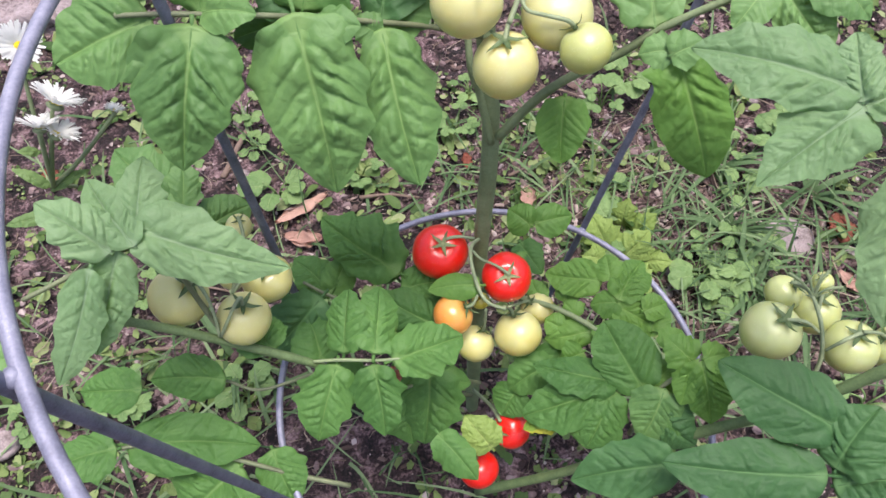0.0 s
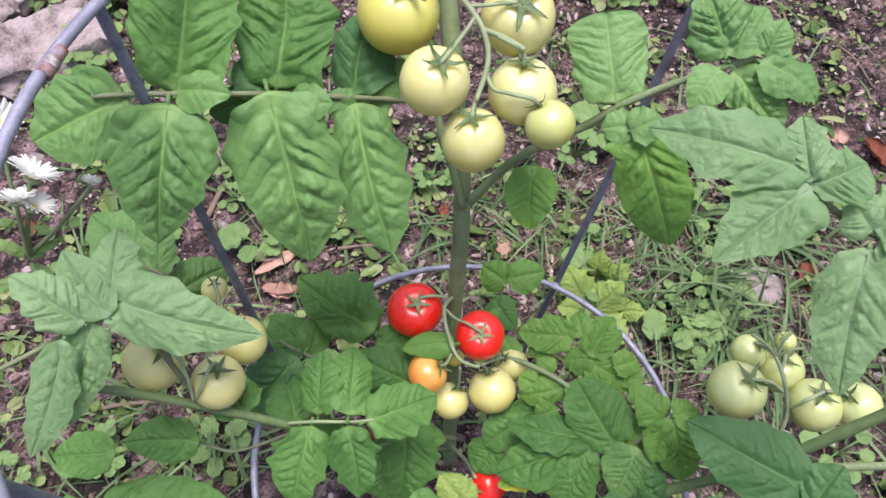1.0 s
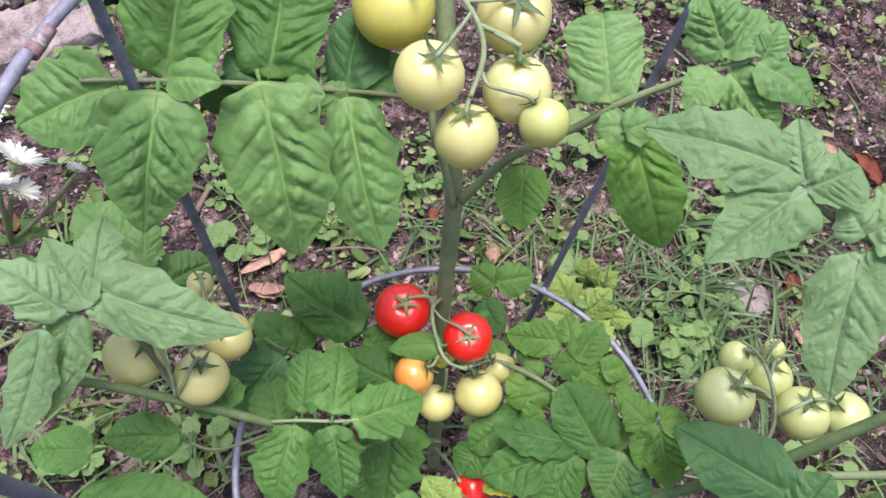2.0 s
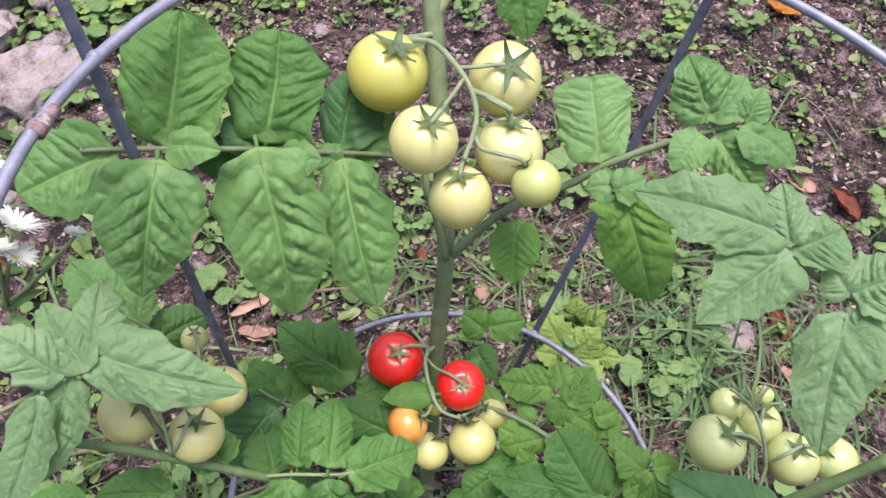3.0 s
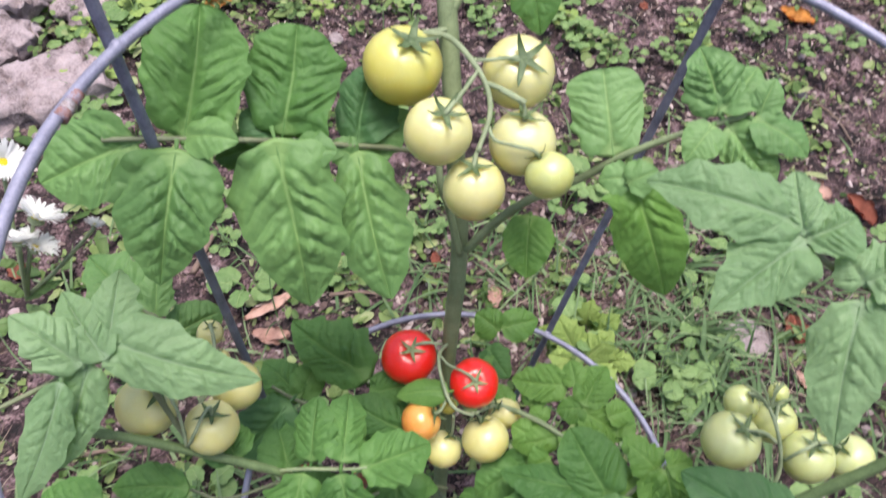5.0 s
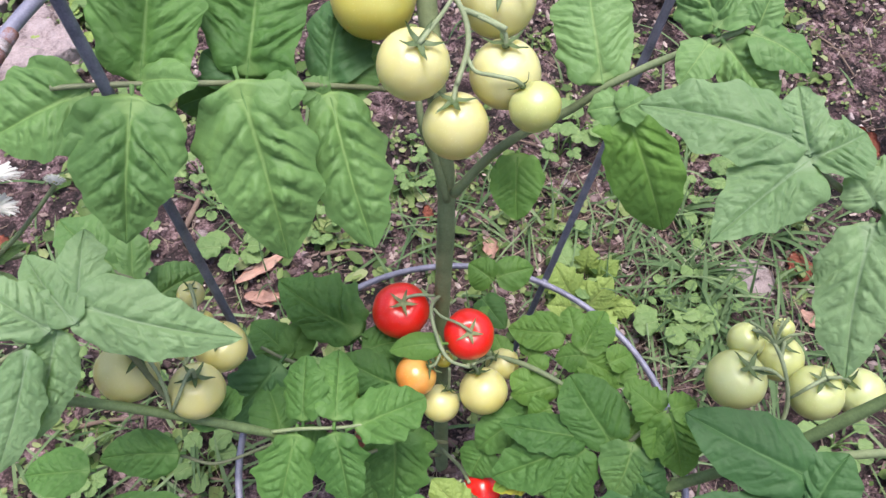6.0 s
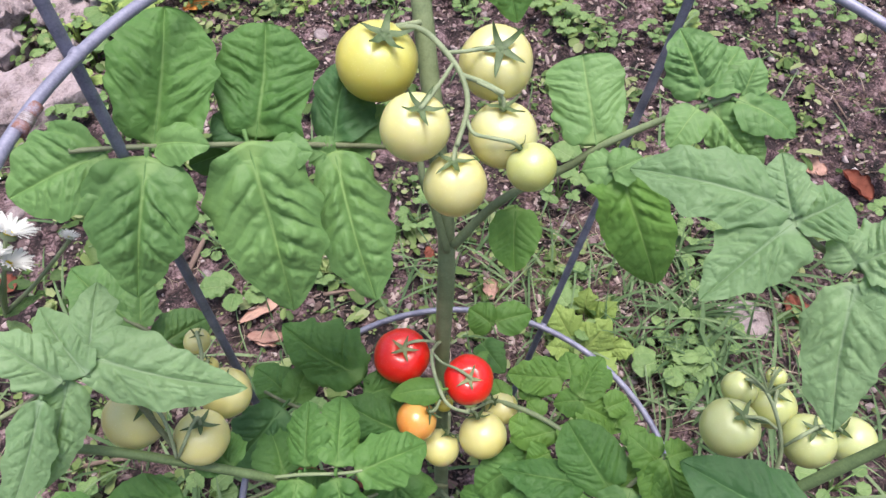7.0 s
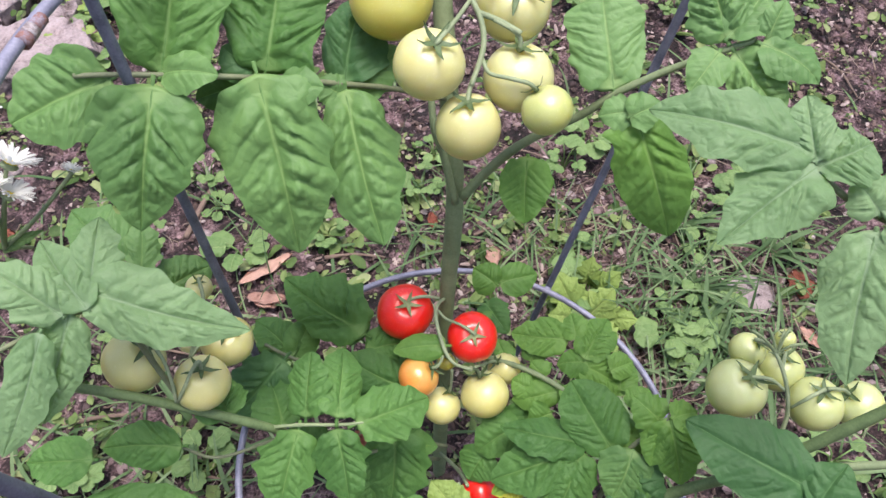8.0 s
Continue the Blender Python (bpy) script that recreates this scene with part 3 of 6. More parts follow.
for root, spot in ((ROSETTE, (0.30, 0.60)), (TREFOIL, (-0.36, 0.47)), (BROADLEAF, (-0.06, 0.50)), (DARK_WEED, (0.66, 0.92)), (LIMELEAF, (-0.385, 0.735))):
    root.location = (*spot, ground_z(*spot))


def weed(root, place, size, turn, over=0.0):
    m = pose(place[0], place[1], ground_z(*place) + 0.001 + over, 0, 0, turn)
    made = copy_thing(root, m)
    made.scale = (size, size, size)
    return made


def stick(a, b, radius):
    """A dry stick or straw lying on the soil."""
    a, b = (Vector((*q, ground_z(*q) + radius + 0.001)) for q in (a, b))
    mid = a.lerp(b, 0.45) + Vector((0.002, 0.001, 0.004))
    ob = part("dry_stick", tube(glide([a, mid, b]), radius, radius * 0.7, 8, wobble=0.3), STRAW, None, "dry beige plant stick lying on the soil")
    return tagged(ob, category="stick", group="sticks on the soil")


def grass_clump(place, seed):
    """A tuft of arching grass blades, each a part."""
    rnd = random.Random(seed)
    z = ground_z(*place)
    root = tagged(new("grass_clump"), "tuft of arching green grass on the soil", "grass tuft", "grass tufts")
    root.location = (*place, z)
    for k in range(13):
        a, ln, w, lean = rnd.uniform(0, 6.28), rnd.uniform(0.035, 0.08), rnd.uniform(0.0015, 0.003), rnd.uniform(0.45, 0.95)
        d, e = Vector((math.cos(a), math.sin(a), 0)), Vector((-math.sin(a), math.cos(a), 0))
        bm = bmesh.new()
        rows = []
        for s in range(8):
            u = s / 7
            q = d * (0.004 + ln * u * (0.35 + 0.75 * lean * u)) + Vector((0, 0, max(0.002 * s, ln * (u * 0.75 - 0.62 * lean * u * u)) - 0.003 * (s == 0)))
            ww = w * (1 - u ** 3) + 0.0001
            rows.append([bm.verts.new(q - e * ww), bm.verts.new(q - Vector((0, 0, 0.4 * ww))), bm.verts.new(q + e * ww)])
        for p0, p1 in zip(rows, rows[1:]):
            bm.faces.new((p0[0], p0[1], p1[1], p1[0]))
            bm.faces.new((p0[1], p0[2], p1[2], p1[1]))
        part("blade", bm, GRASS, root)
    return root


# ---- the wire cage: two rings on leaning legs ----
cage = thing("tomato_cage", "weathered grey galvanised wire tomato cage standing round the plant", "plant cage")
UPPER_RING, LOWER_RING = Vector((0.0576, -0.0082, 0.4475)), Vector((0.0203, -0.0029, 0.1573))
CAGE_X, CAGE_Y = Vector((0.9817, -0.1404, -0.1290)), Vector((0.1415, 0.9899, -0.0000))


def on_ring(centre, radius, degrees):
    return centre + radius * (math.cos(radians(degrees)) * CAGE_X + math.sin(radians(degrees)) * CAGE_Y)


def cage_ring(centre, radius, label):
    pts = [on_ring(centre, radius + 0.0012 * math.sin(k * 0.13), k * 360 / 120) for k in range(120)]
    return part("ring", tube(pts, 0.0022, 0.0022, 12, closed=True), WIRE, cage, label)


upper = cage_ring(UPPER_RING, 0.1800, "light grey wire hoop with a rusty weld")
lower = cage_ring(LOWER_RING, 0.1390, "grey wire hoop")
for degrees in (165.9, 71.7, 217.7, 325.0):
    top, foot = on_ring(UPPER_RING, 0.1845, degrees), on_ring(LOWER_RING, 0.1435, degrees)
    way = (top - foot).normalized()
    reach = (foot.z + 0.06) / way.z
    part("leg", tube([foot - way * reach, foot, top, top + way * 0.15], 0.0024, 0.0024, 12), WIRE_DARK, cage, "dark grey coated wire leg")
    for ring, centre, radius in ((upper, UPPER_RING, 0.1800), (lower, LOWER_RING, 0.1390)):
        a, b = on_ring(centre, radius, degrees - 1.2), on_ring(centre, radius + 0.003, degrees + 1.2)
        bm = bmesh.new()
        bmesh.ops.create_icosphere(bm, subdivisions=2, radius=0.0029)
        for q in bm.verts:
            q.co = q.co * (1 + 0.15 * noise.noise(q.co * 900.0)) + (a + b) / 2
        part("weld", bm, WIRE, ring)
rusty = [on_ring(UPPER_RING, 0.1800, 173.8 + k * 0.55) for k in range(8)]
part("rusty_joint", tube(rusty[:4], 0.0024, 0.0024, 12, wobble=0.3), RUST, upper, "rust-brown band where the hoop closes")
part("weld", tube(rusty[3:6], 0.0026, 0.0025, 12, wobble=0.4), WELD, upper, "pale lumpy weld bead")
part("rusty_joint", tube(rusty[5:], 0.0024, 0.0024, 12, wobble=0.3), RUST, upper, "rust-brown band where the hoop closes")

# ---- the tomato plant ----
plant = thing("tomato_plant", "staked tomato plant with green and ripe red fruit on trusses", "tomato plant")
stalk("main_stem", plant, 0.0054, 0.0045, [(0.0004, 0.0358, -0.0200), (0.0027, 0.0389, 0.0820), (0.0080, 0.0752, 0.2047), (0.0135, 0.0928, 0.3000), (0.0105, 0.1121, 0.3652), (0.0074, 0.1390, 0.4083), (0.0047, 0.1610, 0.4401), (0.0024, 0.1787, 0.4661)], "thick hairy green main stem")
stalk("shoot", plant, 0.0022, 0.0016, [(0.0137, 0.0857, 0.3074), (0.0076, 0.0932, 0.3381), (0.0035, 0.0931, 0.3567), (0.0019, 0.1054, 0.3724)])
stalk("shoot", plant, 0.0030, 0.0020, [(0.0078, 0.1468, 0.4206), (0.0142, 0.1526, 0.4278), (0.0268, 0.1599, 0.4401), (0.0340, 0.1648, 0.4504)])
leaf_a = stalk("leaf", plant, 0.0014, 0.0010, [(0.0088, 0.1056, 0.3640), (-0.0136, 0.0956, 0.3806), (-0.0336, 0.0869, 0.3922), (-0.0673, 0.0740, 0.4088), (-0.1019, 0.0628, 0.4216), (-0.1183, 0.0582, 0.4263), (-0.1291, 0.0560, 0.4280)], "large compound leaf reaching sideways", PETIOLE)
leaflet(leaf_a, (-0.0998, 0.0639, 0.4238), (-0.0939, 0.1082, 0.4528), 0.0409, (0.27, -0.49, 0.83), LEAF_MID, peak=0.42, full=2.8, blunt=0.62, neck=0.5, heart=0.35, lobes=0.09, arch=0.03, cup=0.12, bumps=[(0.1, 1, 0.22)], pucker=1.3, seed=1)
leaflet(leaf_a, (-0.0997, 0.0636, 0.4222), (-0.0766, 0.0597, 0.4239), 0.0176, (0.23, -0.58, 0.78), LEAF, peak=0.36, nu=20, nv=6, seed=2)
leaflet(leaf_a, (-0.0640, 0.0767, 0.4109), (-0.0576, 0.1140, 0.4384), 0.0404, (0.15, -0.62, 0.77), LEAF_MID, peak=0.45, full=3.6, blunt=0.5, neck=0.5, heart=0.35, lobes=0.09, arch=0.03, bumps=[(0.08, 1, 0.42)], pucker=1.3, seed=3)
leaflet(leaf_a, (-0.0673, 0.0765, 0.4082), (-0.0816, 0.0847, 0.4164), 0.0193, (0.20, -0.53, 0.82), LEAF_DARK, nu=20, nv=6, seed=4)
leaflet(leaf_a, (-0.1022, 0.0562, 0.4215), (-0.1128, 0.0188, 0.3800), 0.0441, (0.26, -0.53, 0.81), peak=0.25, full=1.75, blunt=0.85, heart=0.25, lobes=0.12, arch=0.06, pucker=1.3, seed=5)
leaflet(leaf_a, (-0.0658, 0.0689, 0.4138), (-0.0560, 0.0279, 0.3488), 0.0456, (0.10, -0.49, 0.87), peak=0.3, full=2.0, blunt=0.8, heart=0.3, lobes=0.12, arch=0.07, bumps=[(0.06, 0, 0.2)], pucker=1.3, seed=6)
leaflet(leaf_a, (-0.0579, 0.0724, 0.4066), (-0.0401, 0.0688, 0.4083), 0.0192, (0.21, -0.57, 0.80), nu=20, nv=6, seed=7)
leaflet(leaf_a, (-0.0343, 0.0836, 0.3921), (-0.0197, 0.0355, 0.3433), 0.0355, (0.07, -0.44, 0.90), peak=0.4, full=2.0, blunt=0.75, heart=0.2, lobes=0.12, arch=0.06, pucker=1.3, seed=8)
leaflet(leaf_a, (-0.1182, 0.0570, 0.4254), (-0.1557, 0.0450, 0.4149), 0.0389, (0.34, -0.42, 0.84), LEAF, peak=0.3, full=2.2, blunt=0.75, heart=0.3, lobes=0.1, arch=0.05, seed=9)
leaflet(leaf_a, (-0.0352, 0.0916, 0.3894), (-0.0258, 0.1287, 0.4055), 0.0305, (-0.02, -0.60, 0.80), LEAF_DARK, peak=0.34, seed=10)
leaflet(leaf_a, (-0.0349, 0.0898, 0.3843), (-0.0113, 0.1099, 0.3917), 0.0226, (0.12, -0.64, 0.76), peak=0.35, nu=24, nv=7, seed=11)
leaflet(leaf_a, (-0.0745, 0.0794, 0.4001), (-0.0952, 0.0729, 0.3981), 0.0197, (0.15, -0.62, 0.77), LEAF_DARK, nu=20, nv=6, seed=12)
leaflet(leaf_a, (-0.0358, 0.0821, 0.3910), (-0.0457, 0.0852, 0.3967), 0.0153, (0.03, -0.52, 0.86), nu=18, nv=6, seed=13)
leaf_b = stalk("leaf", plant, 0.0026, 0.0013, [(0.0175, 0.0865, 0.3119), (0.0327, 0.0881, 0.3351), (0.0468, 0.0868, 0.3535), (0.0690, 0.0802, 0.3783), (0.0816, 0.0780, 0.3934), (0.1006, 0.0764, 0.4080), (0.1282, 0.0725, 0.4262)], "compound leaf on a long green stalk")
leaflet(leaf_b, (0.0802, 0.0794, 0.3957), (0.0756, 0.1100, 0.4177), 0.0336, (-0.13, -0.56, 0.82), LEAF_YOUNG, peak=0.62, full=5.0, blunt=0.42, neck=0.32, heart=0.35, lobes=0.08, arch=0.03, pucker=0.8, seed=14)
leaflet(leaf_b, (0.0476, 0.0789, 0.3500), (0.0465, 0.0572, 0.3283), 0.0254, (-0.10, -0.42, 0.90), LEAF_FRESH, peak=0.33, full=2.0, blunt=0.75, heart=0.4, neck=0.5, lobes=0.03, arch=0.06, pucker=0.6, seed=15)
leaflet(leaf_b, (0.0883, 0.0657, 0.3919), (0.1071, 0.0350, 0.3477), 0.0323, (-0.24, -0.51, 0.83), LEAF_FRESH, peak=0.45, full=2.0, blunt=0.75, heart=0.25, lobes=0.06, arch=0.06, bumps=[(0.04, 1, 0.6)], pucker=0.95, seed=16)
leaflet(leaf_b, (0.0866, 0.0675, 0.3931), (0.0732, 0.0690, 0.3888), 0.0151, (-0.25, -0.51, 0.83), LEAF_YOUNG, nu=18, nv=6, seed=17)
leaflet(leaf_b, (0.0849, 0.0643, 0.3931), (0.0972, 0.0657, 0.3997), 0.0173, (-0.26, -0.50, 0.82), LEAF_YOUNG, nu=18, nv=6, seed=18)
leaflet(leaf_b, (0.1184, 0.0744, 0.4248), (0.1098, 0.0980, 0.4399), 0.0259, (-0.26, -0.59, 0.77), LEAF_YOUNG, peak=0.35, pucker=1.6, seed=19)
leaflet(leaf_b, (0.1180, 0.0747, 0.4262), (0.1337, 0.0905, 0.4351), 0.0224, (-0.39, -0.51, 0.76), LEAF_YOUNG, pucker=1.6, nu=24, nv=7, seed=20)
leaflet(leaf_b, (0.1297, 0.0698, 0.4267), (0.1509, 0.0556, 0.4191), 0.0203, (-0.09, -0.32, 0.94), LEAF_YOUNG, pucker=1.8, curl=0.15, nu=24, nv=7, seed=21)
leaflet(leaf_b, (0.1320, 0.0713, 0.4279), (0.1377, 0.0809, 0.4379), 0.0139, (-0.10, -0.62, 0.78), LEAF_YOUNG, pucker=1.6, nu=24, nv=7, seed=22)
leaflet(leaf_b, (0.1216, 0.0703, 0.4217), (0.1402, 0.0501, 0.4070), 0.0223, (-0.38, -0.50, 0.78), LEAF_YOUNG, pucker=1.5, seed=23)
leaflet(leaf_b, (0.1157, 0.0724, 0.4206), (0.1042, 0.0604, 0.4110), 0.0177, (-0.27, -0.46, 0.85), LEAF_YOUNG, nu=24, nv=7, seed=24)
leaf_c = stalk("leaf", plant, 0.0018, 0.0011, [(0.2252, -0.0035, 0.3729), (0.1929, 0.0027, 0.3891), (0.1655, 0.0053, 0.4014), (0.1507, 0.0111, 0.4078), (0.1383, 0.0163, 0.4176)], "pale broad compound leaf close by", PETIOLE)
leaflet(leaf_c, (0.1378, 0.0189, 0.4221), (0.0838, 0.0431, 0.4197), 0.0287, (-0.21, -0.37, 0.90), LEAF_PALE, peak=0.35, full=2.0, blunt=0.8, pucker=1.15, lobes=0.16, heart=0.25, petiole=0.03, seed=25)
leaflet(leaf_c, (0.1373, 0.0145, 0.4187), (0.1034, -0.0060, 0.4019), 0.0317, (-0.34, -0.46, 0.82), LEAF_PALE, peak=0.26, full=1.5, blunt=0.85, pucker=1.15, lobes=0.14, heart=0.3, petiole=0.03, arch=0.05, seed=26)
leaflet(leaf_c, (0.1372, 0.0156, 0.4208), (0.1354, 0.0369, 0.4320), 0.0178, (-0.40, -0.45, 0.80), LEAF_PALE, peak=0.4, full=2.2, blunt=0.7, pucker=1.15, lobes=0.2, heart=0.2, petiole=0.03, seed=27)
leaflet(leaf_c, (0.1379, 0.0146, 0.4200), (0.1578, 0.0218, 0.4238), 0.0249, (-0.41, -0.38, 0.83), LEAF_PALE, peak=0.45, full=2.6, blunt=0.6, pucker=1.15, lobes=0.25, heart=0.3, petiole=0.03, seed=28)
leaflet(leaf_c, (0.1610, 0.0024, 0.4078), (0.1529, 0.0138, 0.4137), 0.0182, (-0.37, -0.39, 0.84), LEAF_PALE, nu=24, nv=7, seed=29)
leaflet(leaf_c, (0.1599, -0.0030, 0.4037), (0.1557, -0.0429, 0.3617), 0.0329, (-0.42, -0.41, 0.81), LEAF_PALE, peak=0.28, full=1.7, blunt=0.85, pucker=1.15, lobes=0.14, heart=0.3, petiole=0.03, arch=0.05, seed=30)
leaflet(leaf_c, (0.1615, 0.0029, 0.4095), (0.1797, 0.0047, 0.4191), 0.0273, (-0.42, -0.40, 0.81), LEAF_PALE, pucker=1.15, lobes=0.18, petiole=0.03, peak=0.34, seed=31)
leaflet(leaf_c, (0.1653, 0.0009, 0.4068), (0.1844, -0.0170, 0.3989), 0.0211, (-0.47, -0.26, 0.85), LEAF_PALE, pucker=1.15, lobes=0.18, petiole=0.03, peak=0.34, seed=32)
leaf_d = stalk("leaf", plant, 0.0015, 0.0010, [(-0.1208, -0.0120, 0.2738), (-0.1293, -0.0018, 0.3045), (-0.1304, 0.0014, 0.3427), (-0.1348, 0.0016, 0.3500), (-0.1499, -0.0039, 0.3523), (-0.1640, -0.0129, 0.3512), (-0.1838, -0.0243, 0.3496)], "pale compound leaf leaning out over the cage", PETIOLE)
leaflet(leaf_d, (-0.1395, 0.0045, 0.3604), (-0.0780, 0.0006, 0.3301), 0.0321, (0.34, -0.42, 0.84), LEAF_PALE, peak=0.25, full=1.7, blunt=0.85, pucker=1.15, lobes=0.14, heart=0.25, petiole=0.03, arch=0.05, seed=33)
leaflet(leaf_d, (-0.1377, 0.0026, 0.3591), (-0.1377, 0.0350, 0.3686), 0.0223, (0.30, -0.43, 0.85), LEAF_PALE, peak=0.35, full=2.0, blunt=0.8, pucker=1.15, lobes=0.16, heart=0.25, petiole=0.03, seed=34)
leaflet(leaf_d, (-0.1370, -0.0038, 0.3584), (-0.1593, 0.0232, 0.3691), 0.0212, (0.30, -0.35, 0.89), LEAF_PALE, pucker=1.15, lobes=0.18, petiole=0.03, peak=0.34, seed=35)
leaflet(leaf_d, (-0.1451, -0.0048, 0.3566), (-0.1585, -0.0399, 0.3273), 0.0240, (0.33, -0.42, 0.84), LEAF_PALE, peak=0.3, full=1.9, blunt=0.8, pucker=1.15, lobes=0.16, heart=0.25, petiole=0.03, arch=0.05, seed=36)
leaflet(leaf_d, (-0.1458, -0.0074, 0.3596), (-0.1734, 0.0067, 0.3761), 0.0227, (0.45, -0.35, 0.82), LEAF_PALE, pucker=1.15, lobes=0.18, petiole=0.03, peak=0.34, seed=37)
leaflet(leaf_d, (-0.1527, -0.0148, 0.3595), (-0.1703, -0.0542, 0.3286), 0.0202, (0.41, -0.28, 0.87), LEAF_PALE, pucker=1.15, lobes=0.18, petiole=0.03, peak=0.33, seed=38)
leaf_e = stalk("leaf", plant, 0.0016, 0.0010, [(-0.1108, 0.0298, 0.2355), (-0.1322, 0.0470, 0.2709), (-0.1523, 0.0573, 0.2897), (-0.1707, 0.0622, 0.2990)], "compound leaf half hidden behind another", PETIOLE)
leaflet(leaf_e, (-0.1508, 0.0560, 0.2889), (-0.1915, 0.0875, 0.3037), 0.0359, (0.36, -0.30, 0.89), LEAF, peak=0.32, lobes=0.2, seed=40)
leaflet(leaf_e, (-0.1523, 0.0568, 0.2894), (-0.1539, 0.0826, 0.3004), 0.0210, (0.27, -0.62, 0.73), LEAF, lobes=0.2, nu=28, nv=8, seed=41)
leaflet(leaf_e, (-0.1474, 0.0523, 0.2744), (-0.1244, 0.0754, 0.2657), 0.0313, (0.15, -0.61, 0.78), LEAF, seed=42)
branch_left = stalk("branch", plant, 0.0026, 0.0022, [(0.0105, -0.0076, 0.1148), (-0.0434, -0.0095, 0.1495), (-0.0740, -0.0077, 0.2047), (-0.0862, -0.0108, 0.2387), (-0.1280, -0.0121, 0.2773), (-0.1479, -0.0139, 0.2965), (-0.1625, -0.0171, 0.3124), (-0.1745, -0.0201, 0.3249)], "arching green side branch", BRANCH)
tomato(plant, (-0.1138, -0.0011, 0.2774), 0.0140, (0.22, 0.15, 1.03), SKIN_GREEN, "small pale green unripe tomato", [(-0.1103, 0.0013, 0.2970), (-0.1133, -0.0024, 0.2957), (-0.1175, -0.0102, 0.2906), (-0.1231, -0.0120, 0.2798)], seed=43)
tomato(plant, (-0.1448, 0.0056, 0.2891), 0.0152, (0.73, 0.13, 0.90), SKIN_GREEN, "small pale green unripe tomato", [(-0.1309, 0.0061, 0.3062), (-0.1251, -0.0006, 0.3017), (-0.1228, -0.0079, 0.2921), (-0.1232, -0.0128, 0.2817)], seed=44)
tomato(plant, (-0.1091, 0.0285, 0.2646), 0.0139, (0.11, -0.13, 0.98), SKIN_GREEN, "small pale green unripe tomato", [(-0.1075, 0.0273, 0.2818), (-0.1152, 0.0203, 0.2832), (-0.1222, 0.0063, 0.2800), (-0.1230, -0.0085, 0.2797)], seed=45)
tomato(plant, (-0.1300, 0.0317, 0.2608), 0.0079, (0.56, -0.06, 0.96), SKIN_GREEN, "small pale green unripe tomato", [(-0.1228, 0.0273, 0.2759), (-0.1242, 0.0130, 0.2724), (-0.1234, -0.0050, 0.2784)], seed=46)
tomato(plant, (-0.1254, 0.0546, 0.2759), 0.0073, (0.28, -0.00, 0.98), SKIN_GREEN, "small pale green unripe tomato", [(-0.1220, 0.0532, 0.2870), (-0.1182, 0.0395, 0.2839), (-0.1196, 0.0156, 0.2801)], seed=47)
tomato(plant, (-0.1195, 0.0428, 0.2681), 0.0055, (0.13, 0.15, 0.99), SKIN_GREEN, "small pale green unripe tomato", [(-0.1169, 0.0407, 0.2787), (-0.1178, 0.0297, 0.2775), (-0.1196, 0.0144, 0.2793)], seed=48)
truss_top = stalk("truss", plant, 0.0014, 0.0011, [(0.0061, 0.1398, 0.4151), (-0.0063, 0.1248, 0.4246), (0.0051, 0.1159, 0.4308), (0.0137, 0.1046, 0.4313), (0.0224, 0.0940, 0.4236), (0.0244, 0.0834, 0.4155), (0.0193, 0.0695, 0.4073)], "green fruit truss", mat=PEDUNCLE)
stalk("truss", plant, 0.0013, 0.0012, [(0.0224, 0.0940, 0.4236), (0.0312, 0.0925, 0.4203), (0.0399, 0.0883, 0.4173)], mat=PEDUNCLE)
tomato(plant, (-0.0137, 0.1136, 0.4158), 0.0181, (0.25, -0.14, 0.88), SKIN_YELLOW, "yellowing round unripe tomato at the truss top", [(-0.0057, 0.1202, 0.4275), (0.0001, 0.1199, 0.4299)], sepal=1.15, seed=49)
tomato(plant, (0.0385, 0.1117, 0.4137), 0.0165, (0.05, -0.42, 0.83), SKIN_GREEN, "small pale green unripe tomato", [(0.0360, 0.1053, 0.4277), (0.0247, 0.1017, 0.4295), (0.0166, 0.1017, 0.4292)], sepal=1.1, seed=50)
tomato(plant, (0.0023, 0.0752, 0.4135), 0.0146, (0.22, -0.18, 0.92), SKIN_GREEN, "small pale green unripe tomato", [(0.0067, 0.0736, 0.4275), (0.0138, 0.0877, 0.4260), (0.0191, 0.0971, 0.4271)], seed=51)
tomato(plant, (0.0400, 0.0838, 0.3976), 0.0152, (-0.02, 0.18, 0.94), SKIN_GREEN, "small pale green unripe tomato", [(0.0396, 0.0881, 0.4147), (0.0362, 0.0896, 0.4182), (0.0287, 0.0922, 0.4212)], seed=52)
tomato(plant, (0.0181, 0.0639, 0.3891), 0.0137, (-0.03, 0.05, 0.99), SKIN_GREEN, "small pale green unripe tomato", [(0.0180, 0.0673, 0.4043), (0.0194, 0.0711, 0.4072), (0.0222, 0.0776, 0.4110)], tall=1.05, seed=53)
tomato(plant, (0.0504, 0.0649, 0.3973), 0.0108, (-0.50, 0.46, 0.74), SKIN_LIME, "small pale green unripe tomato", [(0.0422, 0.0695, 0.4081), (0.0336, 0.0707, 0.4100), (0.0265, 0.0740, 0.4097), (0.0236, 0.0795, 0.4125)], sepal=0.8, seed=54)
truss_mid = stalk("truss", plant, 0.0012, 0.0010, [(0.0120, 0.0815, 0.2193), (0.0022, 0.0660, 0.2295), (0.0047, 0.0455, 0.2291), (0.0111, 0.0335, 0.2235), (0.0227, 0.0309, 0.2170)], "green fruit truss", mat=PEDUNCLE)
